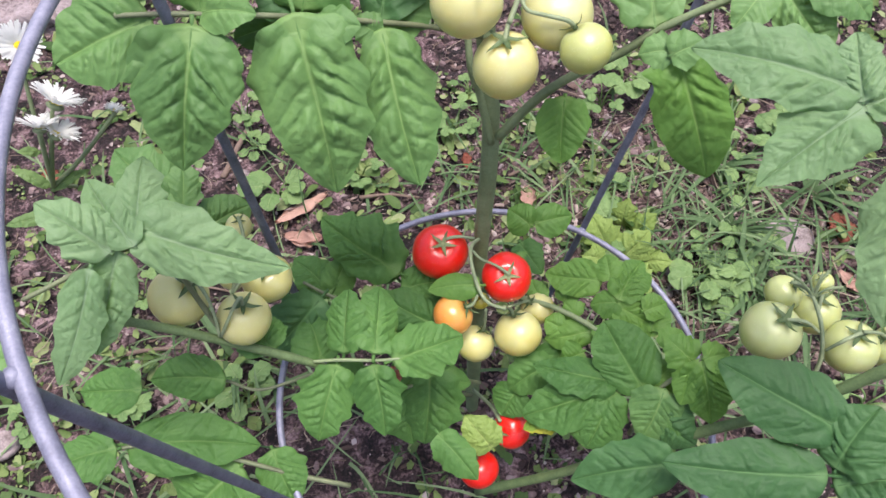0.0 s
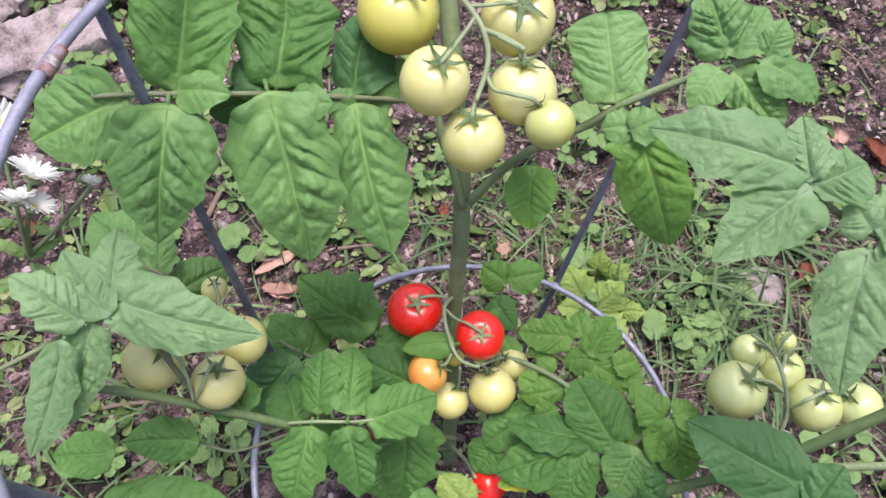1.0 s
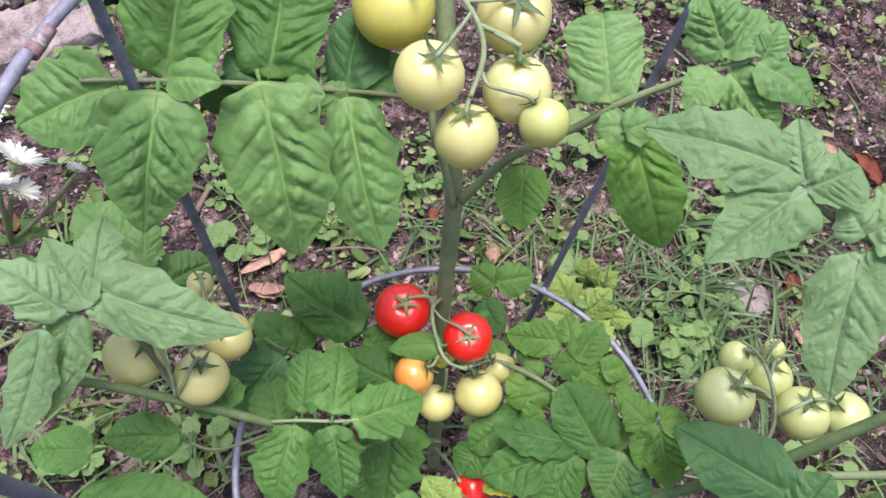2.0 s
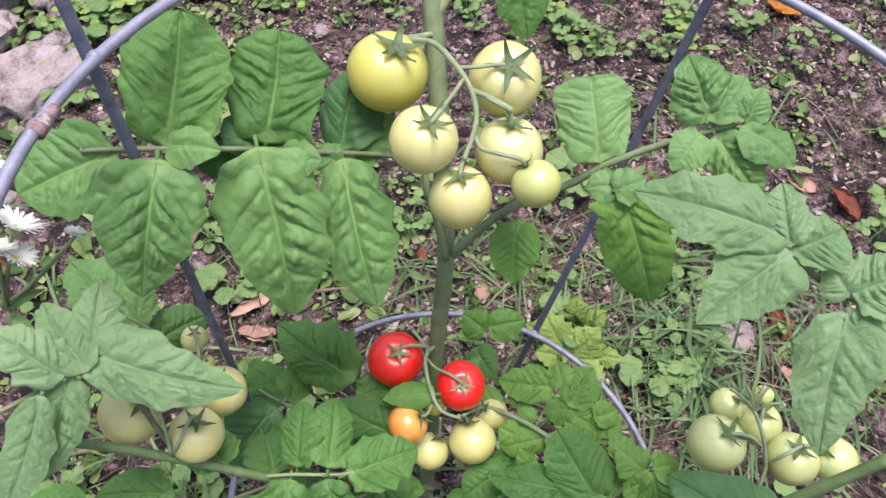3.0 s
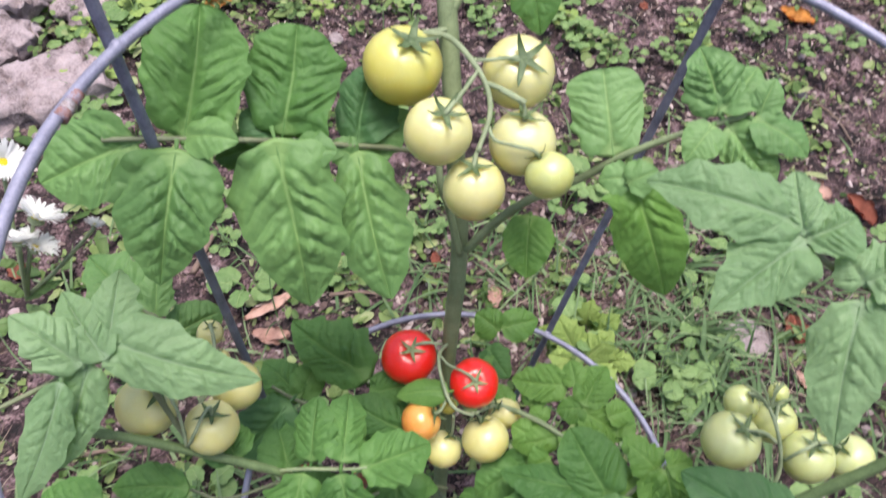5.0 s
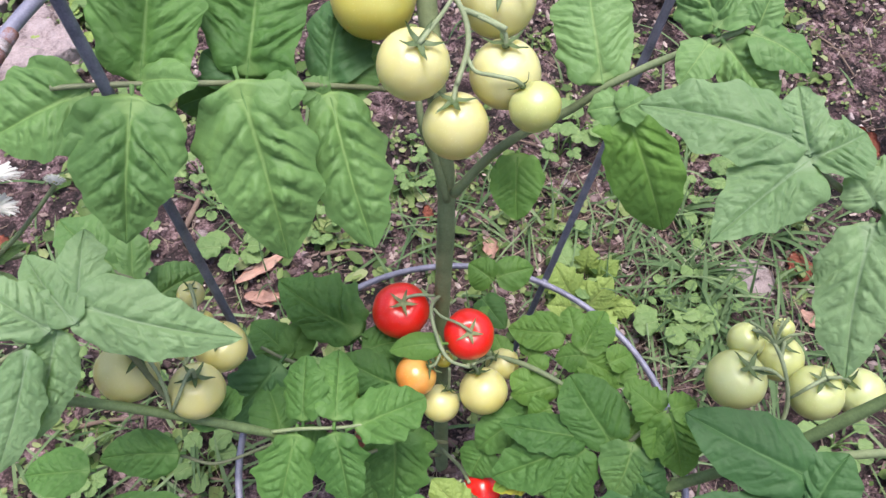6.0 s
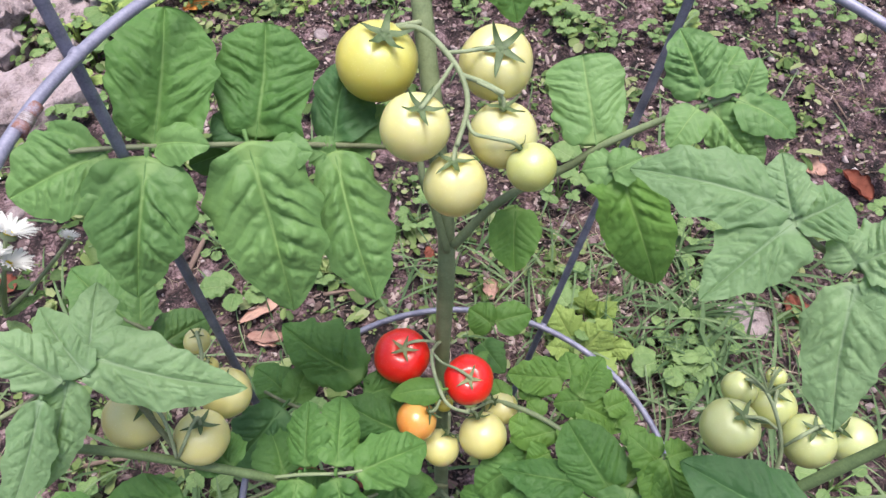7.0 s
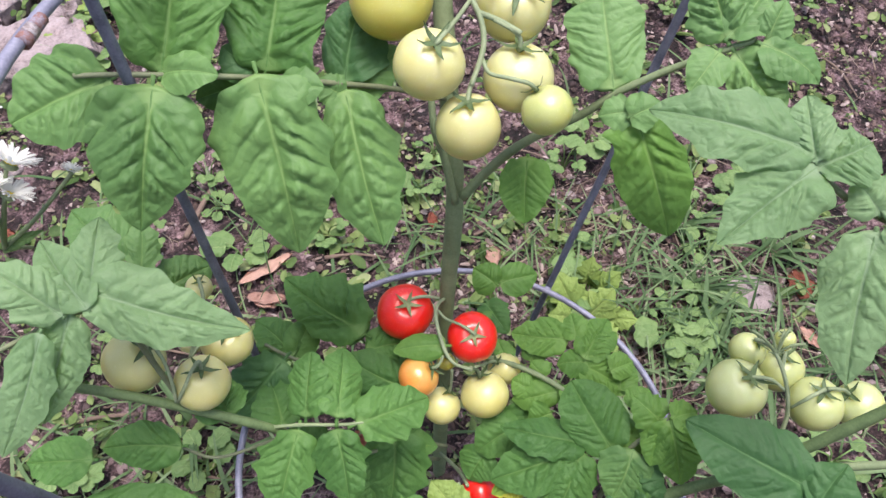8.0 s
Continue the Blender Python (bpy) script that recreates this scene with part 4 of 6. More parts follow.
tomato(plant, (-0.0171, 0.0696, 0.2186), 0.0174, (0.15, -0.23, 0.99), SKIN_RED, "glossy ripe red tomato", [(-0.0126, 0.0695, 0.2342), (-0.0051, 0.0708, 0.2350), (0.0043, 0.0713, 0.2318)], sepal=0.75, seed=55)
tomato(plant, (0.0237, 0.0511, 0.2196), 0.0153, (0.01, -0.39, 0.93), SKIN_RED, "glossy ripe red tomato", [(0.0238, 0.0462, 0.2343), (0.0163, 0.0508, 0.2362), (0.0082, 0.0570, 0.2319), (0.0032, 0.0632, 0.2312)], sepal=0.8, seed=56)
tomato(plant, (-0.0089, 0.0311, 0.2088), 0.0125, (0.75, 0.14, 0.72), SKIN_ORANGE, "ripening orange tomato", [(0.0028, 0.0327, 0.2194), (0.0062, 0.0372, 0.2236)], seed=57)
tomato(plant, (0.0314, 0.0282, 0.1864), 0.0151, (-0.24, 0.59, 0.86), SKIN_GREEN, "small pale green unripe tomato", [(0.0266, 0.0367, 0.2040), (0.0218, 0.0331, 0.2161)], seed=58)
tomato(plant, (0.0043, 0.0238, 0.1799), 0.0120, (0.48, 0.56, 0.75), SKIN_GREEN, "small pale green unripe tomato", [(0.0104, 0.0291, 0.1966), (0.0111, 0.0319, 0.2153)], seed=59)
tomato(plant, (0.0450, 0.0490, 0.1786), 0.0109, (-0.59, 0.03, 0.90), SKIN_GREEN, "small pale green unripe tomato", [(0.0372, 0.0485, 0.1903), (0.0246, 0.0339, 0.2142)], seed=60)
tomato(plant, (0.0079, 0.0497, 0.1887), 0.0057, (0.01, 0.19, 1.05), SKIN_YELLOW, "small pale green unripe tomato", [(0.0079, 0.0490, 0.2002), (0.0079, 0.0439, 0.2209)], seed=61)
stalk("truss", plant, 0.0014, 0.0012, [(0.0026, 0.0260, 0.0805), (0.0153, 0.0001, 0.1227), (0.0203, -0.0154, 0.1425)], mat=PEDUNCLE)
tomato(plant, (0.0281, -0.0174, 0.1296), 0.0128, (-0.59, -0.42, 0.68), SKIN_RED, "glossy ripe red tomato", [(0.0192, -0.0223, 0.1365), (0.0171, -0.0140, 0.1377)], sepal=0.8, seed=62)
tomato(plant, (0.0064, -0.0398, 0.1126), 0.0134, (-0.28, 0.65, 0.85), SKIN_RED, "glossy ripe red tomato", [(0.0028, -0.0306, 0.1293), (0.0092, -0.0191, 0.1354), (0.0156, -0.0124, 0.1387)], sepal=0.8, seed=63)
branch_right = stalk("branch", plant, 0.0034, 0.0028, [(0.0051, -0.0413, 0.0432), (0.0632, -0.0427, 0.1195), (0.1268, -0.0368, 0.1880), (0.1534, -0.0362, 0.2213), (0.1791, -0.0339, 0.2555), (0.1959, -0.0311, 0.2848), (0.2144, -0.0275, 0.3144)], "green side branch with fruit", BRANCH)
stalk("shoot", plant, 0.0025, 0.0020, [(0.1832, -0.0341, 0.2289), (0.1973, -0.0377, 0.2440), (0.2234, -0.0411, 0.2589), (0.2402, -0.0432, 0.2689)])
truss_right = stalk("truss", plant, 0.0012, 0.0009, [(0.1782, -0.0255, 0.2372), (0.1827, -0.0141, 0.2519), (0.1795, -0.0051, 0.2675), (0.1742, 0.0052, 0.2791), (0.1696, 0.0132, 0.2820), (0.1634, 0.0165, 0.2818)], "green fruit truss", mat=PEDUNCLE)
tomato(plant, (0.1594, 0.0012, 0.2549), 0.0157, (0.19, 0.02, 0.89), SKIN_LIME, "small pale green unripe tomato", [(0.1639, 0.0012, 0.2692), (0.1707, -0.0015, 0.2723), (0.1781, -0.0050, 0.2675)], seed=64)
tomato(plant, (0.1681, 0.0209, 0.2595), 0.0096, (0.37, 0.03, 0.78), SKIN_LIME, "small pale green unripe tomato", [(0.1709, 0.0199, 0.2709), (0.1701, 0.0127, 0.2817)], seed=65)
tomato(plant, (0.1862, 0.0139, 0.2513), 0.0128, (-0.09, 0.13, 0.97), SKIN_LIME, "small pale green unripe tomato", [(0.1840, 0.0151, 0.2677), (0.1765, 0.0037, 0.2757)], seed=66)
tomato(plant, (0.1989, -0.0071, 0.2530), 0.0141, (-0.03, 0.09, 0.94), SKIN_LIME, "small pale green unripe tomato", [(0.1976, -0.0061, 0.2692), (0.1881, -0.0103, 0.2689), (0.1833, -0.0112, 0.2586)], seed=67)
tomato(plant, (0.2226, -0.0069, 0.2507), 0.0124, (-0.80, 0.28, 0.85), SKIN_LIME, "small pale green unripe tomato", [(0.2089, -0.0046, 0.2654), (0.1985, -0.0060, 0.2705)], seed=68)
tomato(plant, (0.1864, 0.0235, 0.2672), 0.0054, (-0.45, 0.13, 0.98), SKIN_LIME, "small pale green unripe tomato", [(0.1822, 0.0224, 0.2761), (0.1746, 0.0108, 0.2804)], seed=69)
stalk("withered_flower", plant, 0.0005, 0.0009, [(0.1729, 0.0087, 0.2814), (0.1649, 0.0129, 0.2890), (0.1587, 0.0165, 0.2914)])
stalk("withered_flower", plant, 0.0005, 0.0009, [(0.1729, 0.0087, 0.2814), (0.1691, 0.0135, 0.2894), (0.1671, 0.0176, 0.2921)])
stalk("withered_flower", plant, 0.0005, 0.0009, [(0.1729, 0.0087, 0.2814), (0.1747, 0.0134, 0.2893), (0.1782, 0.0174, 0.2920)])
stalk("withered_flower", plant, 0.0005, 0.0009, [(0.1729, 0.0087, 0.2814), (0.1781, 0.0099, 0.2870), (0.1851, 0.0104, 0.2873)])
leaf_f = stalk("leaf", plant, 0.0011, 0.0008, [(-0.0847, -0.0103, 0.2390), (-0.0692, -0.0102, 0.2414), (-0.0496, -0.0107, 0.2422), (-0.0378, -0.0092, 0.2409), (-0.0232, -0.0039, 0.2372)], "compound leaf with rounded leaflets")
# Lower leaflets mostly take the darker greens that carry their shade.
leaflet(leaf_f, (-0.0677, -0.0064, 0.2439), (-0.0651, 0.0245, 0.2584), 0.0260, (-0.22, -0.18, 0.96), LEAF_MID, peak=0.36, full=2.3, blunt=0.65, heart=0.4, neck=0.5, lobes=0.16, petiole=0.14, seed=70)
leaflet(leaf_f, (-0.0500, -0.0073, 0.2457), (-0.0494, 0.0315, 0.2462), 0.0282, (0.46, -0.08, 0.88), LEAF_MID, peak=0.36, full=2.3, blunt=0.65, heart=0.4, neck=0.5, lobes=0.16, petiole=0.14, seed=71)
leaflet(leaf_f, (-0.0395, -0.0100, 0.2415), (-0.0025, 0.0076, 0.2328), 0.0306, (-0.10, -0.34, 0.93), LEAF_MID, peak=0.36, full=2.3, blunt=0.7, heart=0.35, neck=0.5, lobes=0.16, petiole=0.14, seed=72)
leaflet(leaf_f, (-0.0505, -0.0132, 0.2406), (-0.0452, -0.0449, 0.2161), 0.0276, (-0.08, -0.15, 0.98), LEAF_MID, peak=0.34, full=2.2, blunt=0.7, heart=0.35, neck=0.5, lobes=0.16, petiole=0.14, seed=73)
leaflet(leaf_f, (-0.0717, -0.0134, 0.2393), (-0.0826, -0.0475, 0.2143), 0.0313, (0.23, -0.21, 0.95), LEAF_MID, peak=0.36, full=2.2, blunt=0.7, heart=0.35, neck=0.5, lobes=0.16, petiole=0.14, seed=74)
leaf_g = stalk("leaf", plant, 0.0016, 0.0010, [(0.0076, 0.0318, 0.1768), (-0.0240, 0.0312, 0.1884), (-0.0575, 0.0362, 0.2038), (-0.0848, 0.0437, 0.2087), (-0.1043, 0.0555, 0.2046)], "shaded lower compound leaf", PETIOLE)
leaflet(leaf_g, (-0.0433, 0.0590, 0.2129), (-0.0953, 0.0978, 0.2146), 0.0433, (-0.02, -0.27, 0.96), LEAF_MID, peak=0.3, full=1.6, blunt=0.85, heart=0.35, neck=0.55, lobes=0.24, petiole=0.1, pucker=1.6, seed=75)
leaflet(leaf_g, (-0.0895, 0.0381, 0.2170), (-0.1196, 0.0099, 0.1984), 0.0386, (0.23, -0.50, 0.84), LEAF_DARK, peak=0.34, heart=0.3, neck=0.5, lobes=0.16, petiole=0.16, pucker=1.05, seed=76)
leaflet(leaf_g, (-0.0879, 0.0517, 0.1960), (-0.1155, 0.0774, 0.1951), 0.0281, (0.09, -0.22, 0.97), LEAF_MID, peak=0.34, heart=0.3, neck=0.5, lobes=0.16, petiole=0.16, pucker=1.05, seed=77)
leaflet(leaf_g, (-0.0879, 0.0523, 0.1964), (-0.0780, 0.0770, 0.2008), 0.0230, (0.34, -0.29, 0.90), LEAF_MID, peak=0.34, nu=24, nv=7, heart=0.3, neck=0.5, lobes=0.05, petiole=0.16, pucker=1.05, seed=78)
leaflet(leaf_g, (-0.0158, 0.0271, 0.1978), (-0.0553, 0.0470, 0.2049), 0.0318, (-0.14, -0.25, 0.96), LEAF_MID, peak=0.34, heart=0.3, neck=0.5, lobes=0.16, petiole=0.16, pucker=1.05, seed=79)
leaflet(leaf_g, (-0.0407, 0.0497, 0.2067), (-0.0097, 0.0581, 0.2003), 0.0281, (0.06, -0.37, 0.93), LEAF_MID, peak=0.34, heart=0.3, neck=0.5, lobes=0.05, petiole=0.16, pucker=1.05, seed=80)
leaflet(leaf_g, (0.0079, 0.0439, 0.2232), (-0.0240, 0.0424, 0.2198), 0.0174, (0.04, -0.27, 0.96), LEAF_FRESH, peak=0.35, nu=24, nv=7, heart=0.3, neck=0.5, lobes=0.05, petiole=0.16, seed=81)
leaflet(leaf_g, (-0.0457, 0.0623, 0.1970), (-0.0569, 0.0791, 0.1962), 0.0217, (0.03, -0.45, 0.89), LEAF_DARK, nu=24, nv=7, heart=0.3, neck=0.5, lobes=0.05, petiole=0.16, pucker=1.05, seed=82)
leaf_h = stalk("leaf", plant, 0.0016, 0.0010, [(0.0071, 0.0147, 0.1296), (-0.0180, 0.0081, 0.1612), (-0.0386, -0.0008, 0.1672), (-0.0721, -0.0123, 0.1717)], "shaded lower compound leaf", PETIOLE)
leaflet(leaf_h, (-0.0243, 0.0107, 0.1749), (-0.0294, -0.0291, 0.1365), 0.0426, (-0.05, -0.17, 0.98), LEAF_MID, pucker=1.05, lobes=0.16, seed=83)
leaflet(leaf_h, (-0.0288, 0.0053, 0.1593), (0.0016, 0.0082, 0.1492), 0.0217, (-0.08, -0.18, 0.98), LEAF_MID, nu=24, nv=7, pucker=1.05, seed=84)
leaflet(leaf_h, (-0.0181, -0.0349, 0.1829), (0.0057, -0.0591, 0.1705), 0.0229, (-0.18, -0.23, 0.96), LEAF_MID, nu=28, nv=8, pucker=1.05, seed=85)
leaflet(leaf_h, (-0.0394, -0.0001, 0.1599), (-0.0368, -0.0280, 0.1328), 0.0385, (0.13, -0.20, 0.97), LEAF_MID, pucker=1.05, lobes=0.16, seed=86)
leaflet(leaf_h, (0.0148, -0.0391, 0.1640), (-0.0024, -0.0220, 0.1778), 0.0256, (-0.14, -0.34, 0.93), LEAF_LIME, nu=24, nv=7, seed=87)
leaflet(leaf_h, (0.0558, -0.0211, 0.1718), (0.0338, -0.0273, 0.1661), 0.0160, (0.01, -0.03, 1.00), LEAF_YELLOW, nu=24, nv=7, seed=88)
leaf_i = stalk("leaf", plant, 0.0020, 0.0012, [(0.0118, 0.0644, 0.1744), (0.0539, 0.0441, 0.1909), (0.0826, 0.0220, 0.1979), (0.0923, 0.0041, 0.1980)], "compound leaf among the lower leaves")
leaflet(leaf_i, (0.0843, 0.0585, 0.2005), (0.0498, 0.0664, 0.1938), 0.0258, (-0.03, -0.36, 0.93), LEAF_FRESH, peak=0.35, heart=0.28, neck=0.5, petiole=0.05, seed=89)
leaflet(leaf_i, (0.0347, 0.0906, 0.1918), (0.0484, 0.0687, 0.1893), 0.0222, (-0.06, -0.49, 0.87), LEAF_MID, nu=24, nv=7, heart=0.28, neck=0.5, petiole=0.05, pucker=1.05, seed=90)
leaflet(leaf_i, (0.0430, 0.1050, 0.1893), (0.0274, 0.1174, 0.1915), 0.0238, (-0.22, -0.56, 0.80), LEAF_FRESH, peak=0.35, lobes=0.05, nu=24, nv=7, heart=0.28, neck=0.5, petiole=0.05, seed=91)
leaflet(leaf_i, (0.0449, 0.1066, 0.1903), (0.0712, 0.1136, 0.1890), 0.0245, (-0.23, -0.48, 0.85), LEAF_FRESH, peak=0.35, lobes=0.05, nu=24, nv=7, heart=0.28, neck=0.5, petiole=0.05, seed=92)
leaflet(leaf_i, (0.0946, 0.0423, 0.2017), (0.0763, 0.0432, 0.1963), 0.0196, (0.05, -0.21, 0.98), LEAF_FRESH, peak=0.35, nu=24, nv=7, heart=0.28, neck=0.5, petiole=0.05, seed=93)
leaflet(leaf_i, (0.0911, 0.0409, 0.2008), (0.1206, 0.0289, 0.1869), 0.0272, (-0.11, -0.25, 0.96), LEAF_FRESH, peak=0.35, heart=0.28, neck=0.5, petiole=0.05, seed=94)
leaflet(leaf_i, (0.0929, 0.0438, 0.2027), (0.1105, 0.0709, 0.2027), 0.0254, (-0.05, -0.31, 0.95), LEAF_FRESH, peak=0.35, heart=0.28, neck=0.5, petiole=0.05, seed=95)
leaflet(leaf_i, (0.1135, 0.0276, 0.1920), (0.1232, 0.0462, 0.1923), 0.0211, (-0.32, -0.44, 0.84), LEAF_FRESH, nu=24, nv=7, heart=0.28, neck=0.5, petiole=0.05, seed=96)
leaflet(leaf_i, (0.1030, -0.0138, 0.2006), (0.0807, 0.0246, 0.2139), 0.0368, (-0.32, -0.04, 0.95), LEAF_MID, peak=0.42, full=2.4, blunt=0.65, heart=0.3, neck=0.5, lobes=0.05, petiole=0.05, pucker=1.05, seed=97)
leaflet(leaf_i, (0.0891, -0.0080, 0.1985), (0.0392, 0.0044, 0.1946), 0.0259, (0.06, -0.07, 1.00), LEAF_MID, peak=0.34, heart=0.28, neck=0.5, petiole=0.05, pucker=1.05, seed=98)
leaflet(leaf_i, (0.0809, -0.0120, 0.1958), (0.0333, -0.0207, 0.1721), 0.0351, (0.02, -0.21, 0.98), LEAF_MID, peak=0.33, heart=0.28, neck=0.5, petiole=0.05, pucker=1.05, seed=99)
leaflet(leaf_i, (0.0841, -0.0120, 0.1958), (0.0705, -0.0406, 0.1769), 0.0312, (-0.04, -0.23, 0.97), LEAF_MID, peak=0.33, heart=0.28, neck=0.5, petiole=0.05, pucker=1.05, seed=100)
leaflet(leaf_i, (0.0770, 0.0280, 0.1923), (0.0483, 0.0270, 0.1796), 0.0197, (-0.08, -0.41, 0.91), LEAF_FRESH, nu=24, nv=7, heart=0.28, neck=0.5, petiole=0.05, seed=101)
leaflet(leaf_i, (0.0617, 0.0491, 0.1882), (0.0680, 0.0677, 0.1946), 0.0180, (-0.09, -0.32, 0.94), LEAF_FRESH, nu=24, nv=7, heart=0.28, neck=0.5, petiole=0.05, seed=102)
leaflet(leaf_i, (0.1055, -0.0123, 0.1956), (0.1235, 0.0044, 0.2006), 0.0231, (-0.14, -0.18, 0.97), LEAF_FRESH, nu=24, nv=7, heart=0.28, neck=0.5, petiole=0.05, seed=103)
leaflet(leaf_i, (0.0607, 0.0233, 0.1772), (0.0465, 0.0014, 0.1567), 0.0321, (-0.12, -0.42, 0.90), LEAF_MID, heart=0.28, neck=0.5, petiole=0.05, pucker=1.05, seed=104)
leaflet(leaf_i, (0.0691, 0.0365, 0.1919), (0.0611, 0.0469, 0.1928), 0.0162, (-0.27, -0.43, 0.86), LEAF_FRESH, peak=0.35, nu=24, nv=7, heart=0.28, neck=0.5, seed=105)
leaflet(leaf_i, (0.0602, 0.0302, 0.1877), (0.0485, 0.0376, 0.1867), 0.0176, (-0.28, -0.37, 0.88), LEAF_FRESH, peak=0.35, nu=24, nv=7, heart=0.28, neck=0.5, seed=106)
leaflet(leaf_i, (0.0888, 0.0562, 0.2050), (0.0872, 0.0742, 0.2049), 0.0185, (-0.34, -0.16, 0.93), LEAF_FRESH, peak=0.35, nu=24, nv=7, heart=0.28, neck=0.5, seed=107)
leaflet(leaf_i, (0.0988, 0.0517, 0.2044), (0.1146, 0.0611, 0.2022), 0.0176, (-0.31, -0.23, 0.92), LEAF_FRESH, peak=0.35, nu=24, nv=7, heart=0.28, neck=0.5, seed=108)
leaflet(leaf_i, (0.1078, 0.0365, 0.2015), (0.1232, 0.0432, 0.1988), 0.0187, (-0.32, -0.51, 0.80), LEAF_FRESH, peak=0.35, nu=24, nv=7, heart=0.28, neck=0.5, seed=109)
leaflet(leaf_i, (0.1144, 0.0063, 0.2139), (0.1257, 0.0176, 0.2154), 0.0183, (-0.15, -0.30, 0.94), LEAF_FRESH, peak=0.35, nu=24, nv=7, heart=0.28, neck=0.5, seed=110)
leaflet(leaf_i, (0.0788, 0.0170, 0.1970), (0.0934, 0.0259, 0.1969), 0.0205, (-0.30, -0.22, 0.93), LEAF_FRESH, peak=0.35, nu=24, nv=7, heart=0.28, neck=0.5, seed=111)
leaflet(leaf_i, (0.0416, 0.0804, 0.1910), (0.0301, 0.0690, 0.1894), 0.0169, (0.00, -0.52, 0.85), LEAF_FRESH, peak=0.35, nu=24, nv=7, heart=0.28, neck=0.5, seed=112)
leaflet(leaf_i, (0.0478, 0.0513, 0.1838), (0.0411, 0.0658, 0.1873), 0.0146, (-0.12, -0.29, 0.95), LEAF_FRESH, peak=0.35, nu=24, nv=7, heart=0.28, neck=0.5, seed=113)
leaflet(leaf_i, (0.0702, 0.0128, 0.1943), (0.0571, 0.0105, 0.1867), 0.0205, (0.07, -0.48, 0.88), LEAF_FRESH, peak=0.35, nu=24, nv=7, heart=0.28, neck=0.5, seed=114)
leaflet(leaf_i, (0.1158, -0.0263, 0.1983), (0.1301, -0.0318, 0.1947), 0.0224, (-0.33, -0.06, 0.94), LEAF_MID, peak=0.35, nu=24, nv=7, heart=0.28, neck=0.5, pucker=1.05, seed=115)
leaflet(leaf_i, (0.0322, 0.0015, 0.1568), (0.0213, -0.0118, 0.1420), 0.0288, (-0.17, -0.15, 0.97), LEAF_MID, peak=0.35, nu=24, nv=7, heart=0.28, neck=0.5, pucker=1.05, seed=116)
leaf_j = stalk("leaf", plant, 0.0016, 0.0010, [(0.0973, -0.0313, 0.1710), (0.1108, -0.0139, 0.2005), (0.1244, -0.0068, 0.2172), (0.1325, -0.0021, 0.2263)], "young curled compound leaf", PETIOLE)
leaflet(leaf_j, (0.1309, -0.0039, 0.2251), (0.1366, -0.0347, 0.2047), 0.0288, (-0.29, -0.30, 0.91), LEAF_FRESH, pucker=1.8, peak=0.33, heart=0.28, neck=0.5, petiole=0.05, seed=117)
leaflet(leaf_j, (0.1270, -0.0075, 0.2191), (0.1204, -0.0245, 0.2079), 0.0189, (-0.24, -0.33, 0.91), LEAF_FRESH, pucker=1.6, nu=24, nv=7, heart=0.28, neck=0.5, petiole=0.05, seed=118)
leaflet(leaf_j, (0.1318, -0.0041, 0.2274), (0.1466, -0.0009, 0.2271), 0.0187, (-0.03, -0.25, 0.97), LEAF_FRESH, pucker=1.6, nu=24, nv=7, heart=0.28, neck=0.5, petiole=0.05, seed=119)
leaflet(leaf_j, (0.1276, -0.0028, 0.2198), (0.1132, 0.0111, 0.2231), 0.0223, (-0.04, -0.29, 0.96), LEAF_FRESH, nu=24, nv=7, heart=0.28, neck=0.5, petiole=0.05, seed=120)
leaflet(leaf_j, (0.1128, -0.0156, 0.2054), (0.0996, -0.0395, 0.1896), 0.0320, (-0.09, -0.22, 0.97), LEAF, heart=0.28, neck=0.5, petiole=0.05, seed=121)
leaflet(leaf_j, (0.1062, -0.0235, 0.2002), (0.1316, -0.0425, 0.1876), 0.0288, (-0.38, -0.32, 0.87), LEAF_DARK, heart=0.28, neck=0.5, petiole=0.05, pucker=1.05, seed=122)
leaf_k = stalk("leaf", plant, 0.0013, 0.0010, [(0.1833, -0.0331, 0.2512), (0.1849, -0.0446, 0.2528), (0.1854, -0.0544, 0.2473), (0.1839, -0.0709, 0.2348)], "large deep green leaf over the branch", PETIOLE)
leaflet(leaf_k, (0.1828, -0.0528, 0.2588), (0.1276, -0.0178, 0.2614), 0.0388, (-0.35, -0.16, 0.92), LEAF_DARK, peak=0.35, full=1.9, blunt=0.75, heart=0.2, lobes=0.05, arch=0.04, pucker=0.7, seed=123)
leaflet(leaf_k, (0.1763, -0.0711, 0.2459), (0.0983, -0.0630, 0.2379), 0.0353, (-0.23, -0.29, 0.93), LEAF_DARK, peak=0.35, full=1.9, blunt=0.75, heart=0.2, lobes=0.06, arch=0.05, pucker=0.7, seed=124)
leaflet(leaf_k, (0.1797, -0.0683, 0.2479), (0.1975, -0.0439, 0.2696), 0.0353, (-0.41, -0.14, 0.90), LEAF_DARK, pucker=1.05, seed=125)
leaflet(leaf_k, (0.1806, -0.0751, 0.2418), (0.2097, -0.0736, 0.2491), 0.0410, (-0.37, -0.23, 0.90), LEAF_DARK, pucker=1.05, seed=126)
leaflet(leaf_k, (0.1137, -0.0577, 0.2115), (0.0582, -0.0625, 0.1889), 0.0344, (-0.33, -0.32, 0.88), LEAF_DARK, pucker=1.05, seed=127)
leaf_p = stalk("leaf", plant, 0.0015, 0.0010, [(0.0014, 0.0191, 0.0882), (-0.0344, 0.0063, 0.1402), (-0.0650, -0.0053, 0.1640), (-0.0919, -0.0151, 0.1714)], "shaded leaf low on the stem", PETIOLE)
